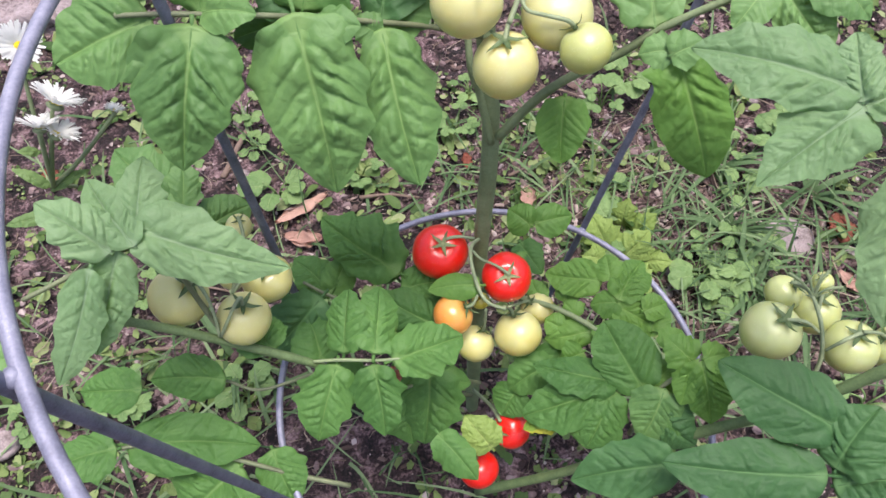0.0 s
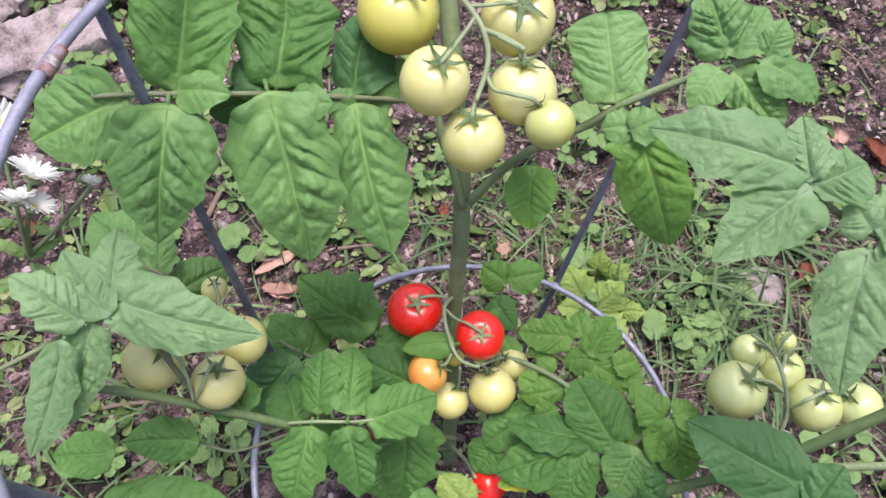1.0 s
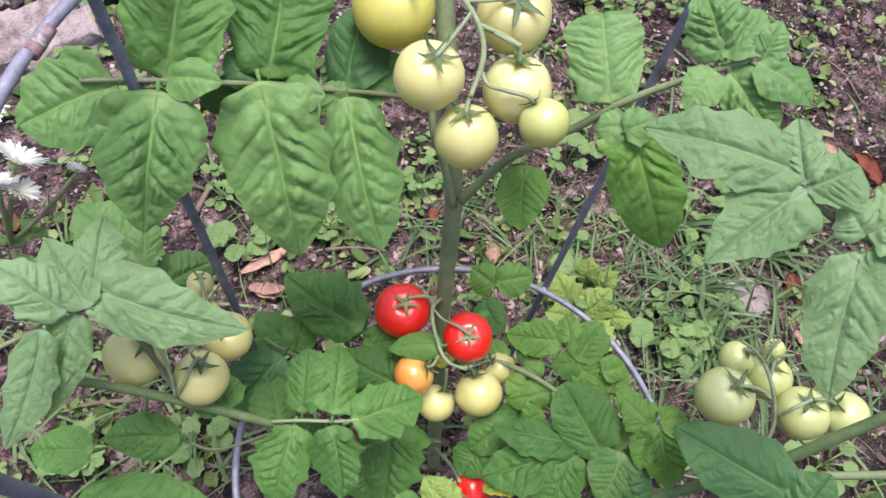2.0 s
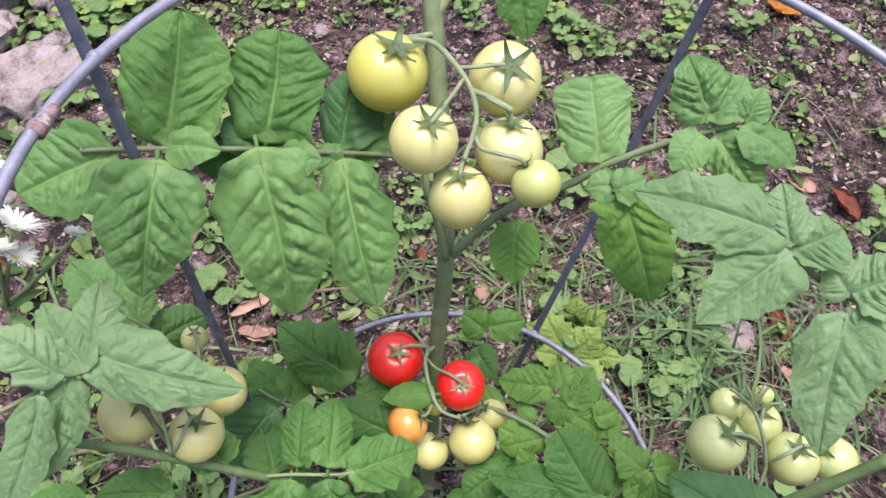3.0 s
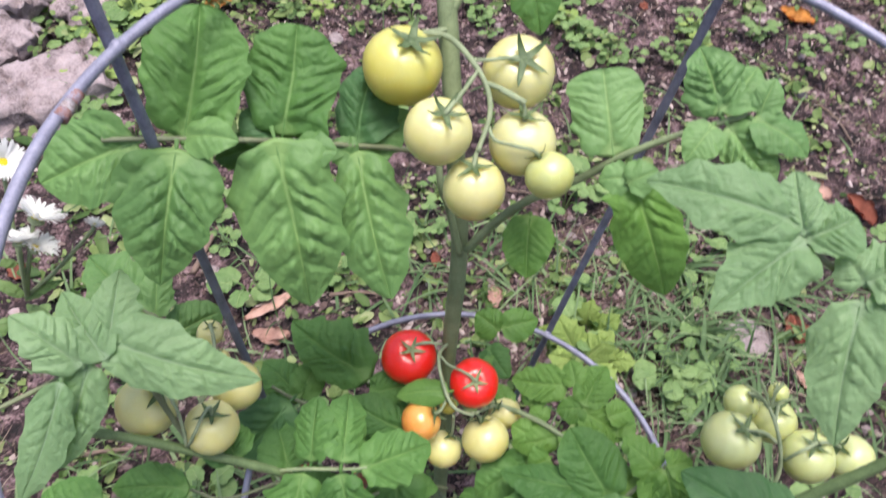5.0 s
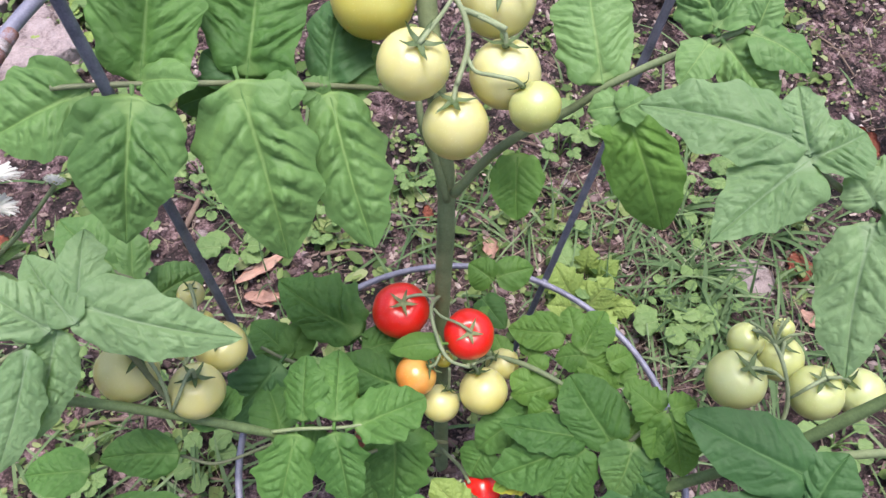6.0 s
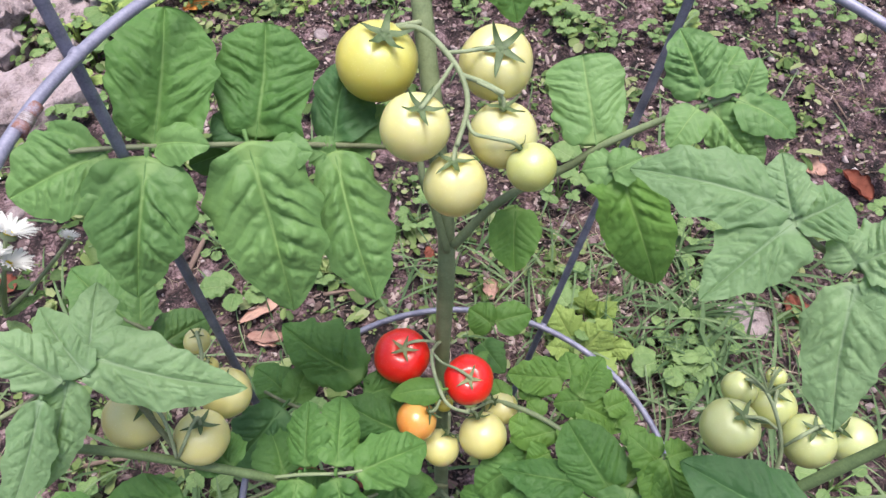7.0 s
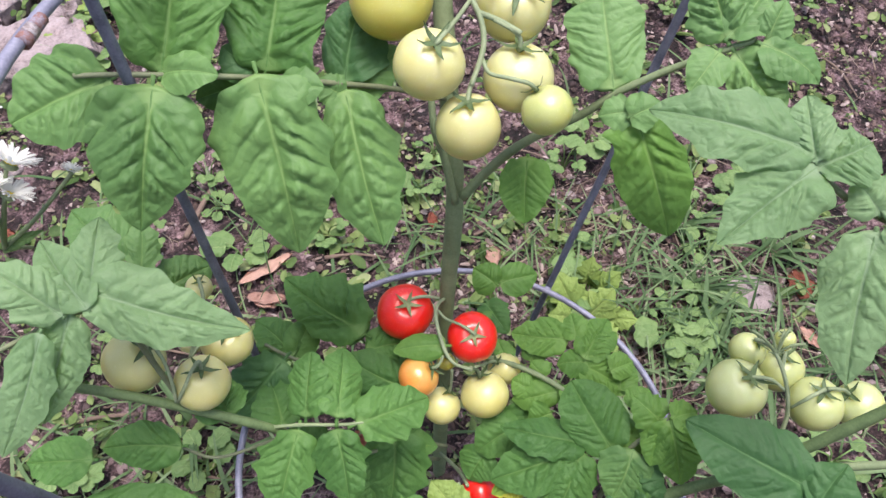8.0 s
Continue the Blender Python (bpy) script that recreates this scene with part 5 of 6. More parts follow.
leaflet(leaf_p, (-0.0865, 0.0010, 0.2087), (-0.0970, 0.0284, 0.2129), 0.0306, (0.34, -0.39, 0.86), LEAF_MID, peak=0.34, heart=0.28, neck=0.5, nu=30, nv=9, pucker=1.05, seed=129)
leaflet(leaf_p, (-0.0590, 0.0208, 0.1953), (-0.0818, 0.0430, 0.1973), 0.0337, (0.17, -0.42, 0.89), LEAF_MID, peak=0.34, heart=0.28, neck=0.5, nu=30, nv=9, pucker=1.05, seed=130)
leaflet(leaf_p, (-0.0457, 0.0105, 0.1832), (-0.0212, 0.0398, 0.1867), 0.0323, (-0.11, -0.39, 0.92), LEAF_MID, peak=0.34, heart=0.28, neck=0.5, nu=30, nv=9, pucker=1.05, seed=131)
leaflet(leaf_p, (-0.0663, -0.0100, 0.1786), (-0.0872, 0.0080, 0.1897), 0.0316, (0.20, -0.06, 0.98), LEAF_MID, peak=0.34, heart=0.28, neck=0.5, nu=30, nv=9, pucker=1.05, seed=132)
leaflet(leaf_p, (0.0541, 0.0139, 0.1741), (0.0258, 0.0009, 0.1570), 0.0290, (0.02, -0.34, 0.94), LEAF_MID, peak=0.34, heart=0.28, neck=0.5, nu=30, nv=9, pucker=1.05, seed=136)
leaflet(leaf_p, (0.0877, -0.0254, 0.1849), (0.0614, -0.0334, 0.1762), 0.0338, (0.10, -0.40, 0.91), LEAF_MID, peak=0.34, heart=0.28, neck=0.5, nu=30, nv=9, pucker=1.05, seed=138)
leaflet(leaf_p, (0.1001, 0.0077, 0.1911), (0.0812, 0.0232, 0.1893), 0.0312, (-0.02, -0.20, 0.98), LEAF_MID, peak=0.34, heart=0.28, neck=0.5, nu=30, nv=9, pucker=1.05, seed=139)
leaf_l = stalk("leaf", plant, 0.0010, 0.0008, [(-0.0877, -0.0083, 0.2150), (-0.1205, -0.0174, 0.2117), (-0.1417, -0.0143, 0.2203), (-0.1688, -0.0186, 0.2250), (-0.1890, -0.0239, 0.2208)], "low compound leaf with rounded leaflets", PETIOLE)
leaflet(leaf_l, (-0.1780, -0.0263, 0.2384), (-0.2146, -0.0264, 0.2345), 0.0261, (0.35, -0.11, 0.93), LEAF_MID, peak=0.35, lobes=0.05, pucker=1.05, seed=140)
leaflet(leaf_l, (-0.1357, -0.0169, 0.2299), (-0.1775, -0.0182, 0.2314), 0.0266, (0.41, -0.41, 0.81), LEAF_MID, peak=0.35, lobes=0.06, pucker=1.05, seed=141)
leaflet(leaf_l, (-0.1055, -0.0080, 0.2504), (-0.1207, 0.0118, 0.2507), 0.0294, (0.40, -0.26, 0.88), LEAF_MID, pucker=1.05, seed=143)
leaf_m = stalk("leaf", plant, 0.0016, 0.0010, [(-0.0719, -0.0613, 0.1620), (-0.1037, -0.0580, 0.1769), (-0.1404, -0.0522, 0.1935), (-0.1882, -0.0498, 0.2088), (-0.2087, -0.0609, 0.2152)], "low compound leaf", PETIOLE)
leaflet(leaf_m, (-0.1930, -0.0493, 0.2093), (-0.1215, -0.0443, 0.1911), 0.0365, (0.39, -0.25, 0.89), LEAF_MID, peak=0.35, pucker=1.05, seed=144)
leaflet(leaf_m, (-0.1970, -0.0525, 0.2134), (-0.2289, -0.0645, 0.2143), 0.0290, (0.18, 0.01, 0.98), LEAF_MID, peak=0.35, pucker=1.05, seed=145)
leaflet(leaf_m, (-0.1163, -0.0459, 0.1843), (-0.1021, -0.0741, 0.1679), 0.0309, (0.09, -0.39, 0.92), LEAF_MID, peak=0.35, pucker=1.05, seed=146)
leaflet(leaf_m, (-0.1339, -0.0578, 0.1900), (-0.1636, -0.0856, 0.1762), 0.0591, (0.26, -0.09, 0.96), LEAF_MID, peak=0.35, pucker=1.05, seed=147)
leaf_o = stalk("leaf", plant, 0.0014, 0.0010, [(-0.1523, -0.0676, 0.4315), (-0.1446, -0.0721, 0.4252), (-0.1393, -0.0745, 0.4213)], "near leaf edge over the hoop")
leaflet(leaf_o, (-0.1418, -0.0767, 0.4271), (-0.1238, -0.0783, 0.4230), 0.0102, (0.47, -0.31, 0.83), LEAF, nu=24, nv=7, seed=149)
leaf_n = stalk("leaf", plant, 0.0020, 0.0012, [(0.0075, 0.1735, 0.4498), (0.0259, 0.1692, 0.4560), (0.0436, 0.1644, 0.4568), (0.0793, 0.1664, 0.4596)], "compound leaf hanging above")
# These hanging leaflets are in shade, which is put into their darker greens.
leaflet(leaf_n, (0.0399, 0.1624, 0.4551), (0.0492, 0.1313, 0.4190), 0.0317, (-0.03, -0.62, 0.78), LEAF_MID, peak=0.33, lobes=0.16, pucker=1.05, seed=150)
leaflet(leaf_n, (0.0799, 0.1662, 0.4570), (0.0869, 0.1471, 0.4262), 0.0197, (-0.11, -0.74, 0.67), LEAF_DARK, peak=0.34, pucker=1.05, seed=151)
leaflet(leaf_n, (0.0027, 0.1802, 0.4484), (-0.0186, 0.1671, 0.4250), 0.0406, (0.08, -0.76, 0.64), LEAF_DARK, pucker=1.05, seed=152)
leaflet(leaf_n, (0.0265, 0.1735, 0.4505), (0.0210, 0.1590, 0.4329), 0.0239, (0.04, -0.68, 0.73), LEAF_DARK, pucker=1.05, seed=153)
leaflet(leaf_n, (0.0134, 0.1714, 0.4484), (-0.0288, 0.1628, 0.4340), 0.0239, (-0.05, -0.72, 0.69), LEAF_DARK, pucker=1.05, seed=154)

# ---- fleabane flowers beside the cage ----
fleabane = thing("fleabane", "wild fleabane with small white many-rayed yellow-centred flowers beside the cage", "wildflower")
flower_head(fleabane, (-0.1867, 0.0708, 0.3989), 0.0095, (0.62, -0.37, 0.70), (-0.1910, 0.0373, 0.3429), 0)
flower_head(fleabane, (-0.1670, 0.0455, 0.3919), 0.0105, (0.45, 0.60, 0.62), (-0.1910, 0.0373, 0.3429), 1)
flower_head(fleabane, (-0.1729, 0.0355, 0.3885), 0.0085, (0.05, 0.62, 0.72), (-0.1910, 0.0373, 0.3429), 2)
flower_head(fleabane, (-0.1690, 0.0365, 0.3831), 0.0090, (0.60, 0.48, 0.62), (-0.1910, 0.0373, 0.3429), 3)
flower_head(fleabane, (-0.1495, 0.0517, 0.3791), 0.0042, (0.35, 0.45, 0.75), (-0.1910, 0.0373, 0.3429), 4)
stalk("stem", fleabane, 0.0016, 0.0012, [(-0.4172, 0.2692, 0.0000), (-0.2941, 0.1533, 0.1714), (-0.1910, 0.0373, 0.3429)])
leaflet(fleabane, (-0.1923, 0.0373, 0.3429), (-0.2044, 0.0382, 0.3555), 0.0057, (0.44, -0.39, 0.81), LEAF_WEED, nu=16, nv=4, name='leaf', seed=155)
leaflet(fleabane, (-0.1913, 0.0367, 0.3414), (-0.1712, 0.0417, 0.3500), 0.0052, (0.43, -0.34, 0.84), LEAF_WEED, nu=16, nv=4, name='leaf', seed=156)
leaflet(fleabane, (-0.2139, 0.0438, 0.3076), (-0.2293, 0.0333, 0.3141), 0.0074, (0.41, -0.37, 0.83), LEAF_WEED, nu=16, nv=4, name='leaf', seed=157)
leaflet(fleabane, (-0.1982, 0.0408, 0.3280), (-0.1792, 0.0263, 0.3304), 0.0065, (0.46, -0.36, 0.81), LEAF_WEED, nu=16, nv=4, name='leaf', seed=158)
leaflet(fleabane, (-0.1857, 0.0393, 0.3666), (-0.1912, 0.0350, 0.3725), 0.0044, (0.37, -0.51, 0.78), LEAF_WEED, nu=16, nv=4, name='leaf', seed=159)

# ---- stones, dead leaves and scraps on the soil ----
slab((-0.503, 0.533), (0.175, 0.10, 0.038), 28, 1)
slab((-0.60, 0.745), (0.13, 0.11, 0.05), 5, 2)
slab((-0.565, 0.622), (0.085, 0.065, 0.044), 60, 3)
slab((-0.475, 0.718), (0.085, 0.075, 0.022), 40, 5)
slab((-0.655, 0.60), (0.10, 0.09, 0.025), -15, 4)
pebble((0.305, 0.205), (0.045, 0.040, 0.013), 160)
pebble((0.182, 0.167), (0.012, 0.010, 0.008), 161)
pebble((0.176, 0.143), (0.013, 0.012, 0.008), 162)
pebble((0.137, 0.202), (0.010, 0.009, 0.007), 163)
pebble((-0.139, 0.651), (0.022, 0.018, 0.012), 164)
pebble((-0.232, 0.279), (0.012, 0.010, 0.008), 165)
pebble((-0.397, -0.001), (0.030, 0.026, 0.016), 166)
pebble((-0.457, 0.477), (0.020, 0.016, 0.010), 167)
pebble((0.298, 0.368), (0.014, 0.012, 0.009), 168)
pebble((0.444, 0.534), (0.012, 0.010, 0.008), 169)
pebble((0.179, 0.296), (0.012, 0.010, 0.007), 170)
pebble((-0.017, 0.469), (0.016, 0.012, 0.009), 171)
pebble((-0.455, 0.367), (0.022, 0.018, 0.012), 172)
pebble((0.140, 0.317), (0.013, 0.011, 0.008), 173)
pebble((0.178, 0.146), (0.014, 0.012, 0.009), 174)
pebble((-0.473, 0.636), (0.030, 0.024, 0.015), 175)
pebble((-0.502, 0.670), (0.026, 0.020, 0.014), 176)
pebble((-0.505, 0.623), (0.020, 0.016, 0.010), 177)
pebble((-0.408, 0.469), (0.014, 0.012, 0.010), 178)
pebble((-0.471, 0.463), (0.016, 0.014, 0.010), 179)
pebble((-0.506, 0.706), (0.022, 0.020, 0.014), 180)
pebble((0.077, 0.673), (0.012, 0.010, 0.008), 181)
pebble((0.316, 0.581), (0.010, 0.009, 0.007), 182)
pebble((0.395, 0.456), (0.011, 0.009, 0.007), 183)
pebble((0.532, 0.537), (0.012, 0.010, 0.008), 184)
pebble((0.513, 0.645), (0.010, 0.010, 0.007), 185)
dead_leaf("dead_leaf", "curled dry pinkish-brown leaf on the soil", DEAD_PINK, (-0.167, 0.235), 0.060, 0.015, -52, 0.35, 186)
dead_leaf("dead_leaf", "curled dry pinkish-brown leaf on the soil", DEAD_PINK, (-0.163, 0.201), 0.036, 0.015, -95, 0.35, 187)
dead_leaf("dead_leaf", "flat reddish-brown dead leaf on the soil", DEAD_RED, (0.352, 0.213), 0.034, 0.028, 10, 0.3, 188)
dead_leaf("dead_leaf", "bright orange dead leaf on the soil", DEAD_ORANGE, (0.480, 0.689), 0.050, 0.036, 50, 0.5, 189)
dead_leaf("dead_leaf", "withered yellow-brown leaf by the slab", DEAD_PINK, (-0.386, 0.764), 0.050, 0.030, 40, 0.6, 190)
dead_leaf("dead_leaf", "withered yellow-brown leaf by the slab", DEAD_ORANGE, (-0.305, 0.713), 0.045, 0.025, -70, 0.6, 191)
dead_leaf("dead_leaf", "dry pink leaf on the soil", DEAD_PINK, (-0.173, 0.782), 0.040, 0.020, 30, 0.6, 192)
dead_leaf("dead_leaf", "curled rust-brown dead leaf on the soil", DEAD_RED, (0.461, 0.360), 0.045, 0.030, 20, 0.8, 193)
dead_leaf("dead_leaf", "pale dry leaf on the soil", DEAD_PINK, (0.425, 0.394), 0.035, 0.025, 60, 0.5, 194)
dead_leaf("dead_leaf", "small red-brown leaf scrap on the soil", DEAD_RED, (0.281, 0.719), 0.018, 0.014, 0, 0.3, 195)
dead_leaf("dead_leaf", "crumpled pinkish leaf on the soil", DEAD_PINK, (0.055, 0.242), 0.026, 0.020, 0, 0.8, 196)
dead_leaf("dead_leaf", "small red-brown leaf scrap on the soil", DEAD_RED, (-0.003, 0.288), 0.020, 0.012, 10, 0.5, 197)
dead_leaf("dead_leaf", "curled dry pinkish-brown leaf on the soil", DEAD_PINK, (-0.159, 0.200), 0.030, 0.019, -80, 0.35, 198)
dead_leaf("dead_leaf", "small red-brown leaf scrap on the soil", DEAD_RED, (-0.066, 0.063), 0.020, 0.014, 20, 0.5, 199)
dead_leaf("dead_leaf", "small dry leaf on the soil", DEAD_PINK, (-0.145, 0.288), 0.022, 0.014, 70, 0.6, 200)
dead_leaf("dead_leaf", "reddish leaf scrap on the soil", DEAD_RED, (-0.434, 0.277), 0.030, 0.020, 40, 0.4, 201)
dead_leaf("dead_leaf", "dry leaf in the grass", DEAD_PINK, (0.346, 0.157), 0.025, 0.016, 30, 0.6, 202)
dead_leaf("dead_leaf", "dark red dead leaf on the soil", DEAD_RED, (-0.112, 0.068), 0.030, 0.020, 60, 0.5, 203)
dead_leaf("plastic_scrap", "pale translucent plastic scrap on the soil", FILM, (0.634, 0.717), 0.075, 0.024, -24, 0.5, 3)

stick((-0.254, 0.276), (-0.236, 0.342), 0.0032)
stick((-0.110, 0.247), (-0.051, 0.250), 0.0018)
stick((0.038, 0.270), (0.077, 0.281), 0.0018)
stick((-0.292, 0.154), (-0.197, 0.138), 0.0015)
stick((-0.321, 0.078), (-0.258, 0.088), 0.0022)
stick((-0.250, 0.047), (-0.178, 0.032), 0.0018)
stick((0.463, 0.525), (0.485, 0.459), 0.0014)
stick((0.073, 0.383), (0.121, 0.364), 0.0013)
grass_clump((0.246, 0.162), 1)
grass_clump((0.246, 0.207), 2)
grass_clump((0.294, 0.124), 3)
grass_clump((0.331, 0.251), 4)
grass_clump((0.248, 0.282), 5)
grass_clump((-0.210, 0.078), 6)
grass_clump((0.256, 0.144), 7)
# ---- weeds that can be told apart ----
weed(BROADLEAF, (-0.442, 0.593), 1.10, 52)
weed(TREFOIL, (-0.430, 0.497), 1.07, 245)
weed(BROADLEAF, (-0.423, 0.698), 1.08, 34)
weed(BROADLEAF, (-0.371, 0.652), 0.94, 281)
weed(TREFOIL, (-0.349, 0.739), 1.35, 30)
weed(BROADLEAF, (-0.540, 0.729), 0.92, 274)
weed(TREFOIL, (-0.448, 0.760), 1.15, 88)
weed(ROSETTE, (-0.214, 0.727), 1.10, 134)
weed(ROSETTE, (-0.153, 0.743), 0.91, 13)
weed(TREFOIL, (-0.087, 0.708), 0.99, 133)
weed(BROADLEAF, (-0.049, 0.729), 1.09, 99)
weed(ROSETTE, (0.054, 0.684), 0.99, 148)
weed(TREFOIL, (0.166, 0.726), 1.25, 190)
weed(ROSETTE, (0.182, 0.648), 0.96, 310)
weed(ROSETTE, (0.226, 0.633), 0.86, 198)
weed(TREFOIL, (0.340, 0.673), 1.00, 91)
weed(ROSETTE, (0.380, 0.750), 0.74, 143)
weed(TREFOIL, (0.411, 0.641), 0.70, 280)
weed(BROADLEAF, (-0.193, 0.253), 1.32, 3)
weed(BROADLEAF, (0.131, 0.202), 1.23, 293)
weed(TREFOIL, (0.508, 0.350), 1.59, 159)
weed(TREFOIL, (0.481, 0.311), 1.44, 260)
weed(BROADLEAF, (0.261, 0.253), 0.91, 216)
weed(BROADLEAF, (0.230, 0.145), 1.03, 220)
weed(ROSETTE, (0.206, 0.162), 1.08, 119)
weed(TREFOIL, (0.269, 0.180), 1.04, 22)
weed(BROADLEAF, (0.138, 0.247), 0.70, 236)
weed(TREFOIL, (-0.241, 0.352), 1.25, 143)
weed(ROSETTE, (-0.227, 0.315), 1.01, 331)
weed(TREFOIL, (-0.013, 0.328), 1.19, 175)
weed(ROSETTE, (-0.002, 0.375), 1.07, 344)
weed(TREFOIL, (-0.092, 0.397), 0.91, 211)
weed(BROADLEAF, (-0.133, 0.317), 1.12, 325)
weed(TREFOIL, (-0.287, 0.271), 1.04, 141)
weed(BROADLEAF, (-0.195, 0.047), 1.09, 223)
weed(TREFOIL, (-0.296, 0.036), 1.40, 164)
weed(TREFOIL, (-0.111, 0.272), 1.14, 101)
weed(ROSETTE, (-0.079, 0.322), 1.12, 51)
weed(TREFOIL, (0.323, 0.323), 1.32, 117)
weed(BROADLEAF, (0.308, 0.309), 1.12, 298)
weed(TREFOIL, (0.267, 0.295), 1.03, 121)
weed(ROSETTE, (0.223, 0.191), 1.06, 90)
weed(BROADLEAF, (0.209, 0.155), 1.22, 13)
weed(TREFOIL, (0.224, 0.133), 1.04, 357)
weed(ROSETTE, (0.253, 0.185), 1.05, 146)
weed(TREFOIL, (-0.299, 0.134), 1.18, 167)
weed(BROADLEAF, (-0.122, 0.134), 0.94, 147)
weed(TREFOIL, (-0.254, 0.122), 0.95, 78)
weed(ROSETTE, (0.334, 0.042), 1.52, 210)
weed(BROADLEAF, (0.162, 0.386), 1.33, 317)
weed(TREFOIL, (0.136, 0.356), 1.26, 39)
weed(TREFOIL, (-0.369, 0.016), 1.13, 98)
weed(ROSETTE, (-0.384, 0.208), 1.12, 149)
weed(DARK_WEED, (0.638, 0.832), 1.57, 195)
weed(DARK_WEED, (0.595, 0.859), 1.82, 81)
weed(TREFOIL, (0.550, 0.827), 1.71, 4)
weed(DARK_WEED, (0.504, 0.884), 1.44, 185)
weed(TREFOIL, (0.429, 0.864), 2.07, 292)
weed(DARK_WEED, (-0.044, 0.823), 1.41, 106)
weed(TREFOIL, (-0.110, 0.813), 1.76, 106)
weed(DARK_WEED, (0.082, 0.845), 1.42, 31)
weed(BROADLEAF, (-0.410, 0.736), 1.56, 86)
weed(TREFOIL, (-0.363, 0.701), 1.75, 76)
weed(BROADLEAF, (-0.331, 0.767), 1.75, 279)
weed(TREFOIL, (-0.265, 0.757), 1.50, 127)
weed(BROADLEAF, (-0.411, 0.522), 1.23, 18)
weed(TREFOIL, (-0.429, 0.661), 1.33, 270)
weed(BROADLEAF, (-0.450, 0.561), 1.22, 209)
weed(TREFOIL, (-0.204, 0.773), 1.46, 102)
weed(BROADLEAF, (0.039, 0.733), 1.29, 123)
weed(TREFOIL, (0.146, 0.676), 1.28, 251)
weed(ROSETTE, (0.207, 0.741), 1.21, 215)
weed(DARK_WEED, (0.572, 0.814), 1.58, 331)
weed(DARK_WEED, (0.699, 0.835), 2.14, 110)
weed(TREFOIL, (0.555, 0.461), 1.50, 16)
weed(TREFOIL, (0.166, 0.704), 1.39, 197)
weed(TREFOIL, (0.178, 0.628), 1.39, 87)
weed(TREFOIL, (0.328, 0.667), 1.24, 58)
weed(TREFOIL, (0.286, 0.601), 1.06, 109)
weed(TREFOIL, (0.053, 0.687), 1.00, 313)
weed(TREFOIL, (-0.085, 0.747), 1.17, 44)
weed(TREFOIL, (0.475, 0.612), 1.08, 52)
weed(TREFOIL, (0.417, 0.650), 1.39, 183)
weed(ROSETTE, (0.220, 0.602), 1.14, 201)
weed(ROSETTE, (0.244, 0.605), 1.00, 56)
weed(ROSETTE, (0.178, 0.665), 1.02, 30)
weed(ROSETTE, (0.332, 0.637), 1.15, 322)
weed(ROSETTE, (0.064, 0.659), 1.01, 168)
weed(ROSETTE, (-0.039, 0.688), 1.16, 161)
weed(ROSETTE, (-0.201, 0.705), 1.02, 3)
weed(ROSETTE, (0.527, 0.632), 1.26, 207)
weed(LIMELEAF, (-0.432, 0.556), 1.35, 255)
weed(BROADLEAF, (-0.456, 0.584), 1.20, 20)
weed(BROADLEAF, (-0.480, 0.628), 1.30, 140)
weed(LIMELEAF, (-0.455, 0.655), 1.20, 60)
weed(LIMELEAF, (-0.398, 0.668), 1.50, 10)
weed(LIMELEAF, (-0.370, 0.690), 1.25, 200)
weed(BROADLEAF, (-0.412, 0.640), 1.35, 90)
weed(BROADLEAF, (-0.530, 0.700), 1.20, 190)
weed(LIMELEAF, (-0.425, 0.620), 1.00, 310)
weed(LIMELEAF, (0.165, 0.665), 0.90, 10)
weed(LIMELEAF, (0.330, 0.660), 0.85, 70)
weed(LIMELEAF, (0.335, 0.625), 0.80, 170)
weed(LIMELEAF, (-0.160, 0.700), 0.80, 40)
weed(BROADLEAF, (-0.411, 0.680), 1.34, 73)
weed(BROADLEAF, (-0.446, 0.737), 1.37, 22)
weed(DARK_WEED, (0.513, 0.802), 1.68, 199)
weed(DARK_WEED, (0.576, 0.817), 1.81, 181)
weed(DARK_WEED, (0.665, 0.813), 1.65, 292)
weed(DARK_WEED, (0.408, 0.822), 1.95, 107)
weed(DARK_WEED, (-0.409, 0.775), 1.88, 352)
weed(DARK_WEED, (-0.125, 0.798), 2.11, 54)
weed(DARK_WEED, (0.210, 0.789), 1.78, 31)

yellow_weed = thing("yellowing_weed", "yellow-green lobed weed under the lower hoop", "weed", "weeds in the bed")
leaflet(yellow_weed, (0.1327, 0.1773, 0.0109), (0.1092, 0.1998, 0.0498), 0.0379, (0.04, -0.52, 0.85), LEAF_LIME, lobes=0.3, nu=28, nv=8, name='leaf', seed=204)
leaflet(yellow_weed, (0.1360, 0.1727, 0.0109), (0.1599, 0.1860, 0.0446), 0.0336, (0.04, -0.42, 0.90), LEAF_LIME, lobes=0.3, nu=28, nv=8, name='leaf', seed=205)
leaflet(yellow_weed, (0.1394, 0.1641, 0.0110), (0.1620, 0.1378, 0.0144), 0.0323, (0.05, -0.31, 0.95), LEAF_LIME, lobes=0.3, nu=28, nv=8, name='leaf', seed=206)
leaflet(yellow_weed, (0.1269, 0.1725, 0.0109), (0.1002, 0.1686, 0.0295), 0.0315, (-0.16, -0.36, 0.92), LEAF_LIME, lobes=0.3, nu=28, nv=8, name='leaf', seed=207)
leaflet(yellow_weed, (0.1440, 0.2090, 0.0106), (0.1452, 0.2215, 0.0428), 0.0271, (-0.16, -0.46, 0.87), LEAF_LIME, lobes=0.3, nu=28, nv=8, name='leaf', seed=208)
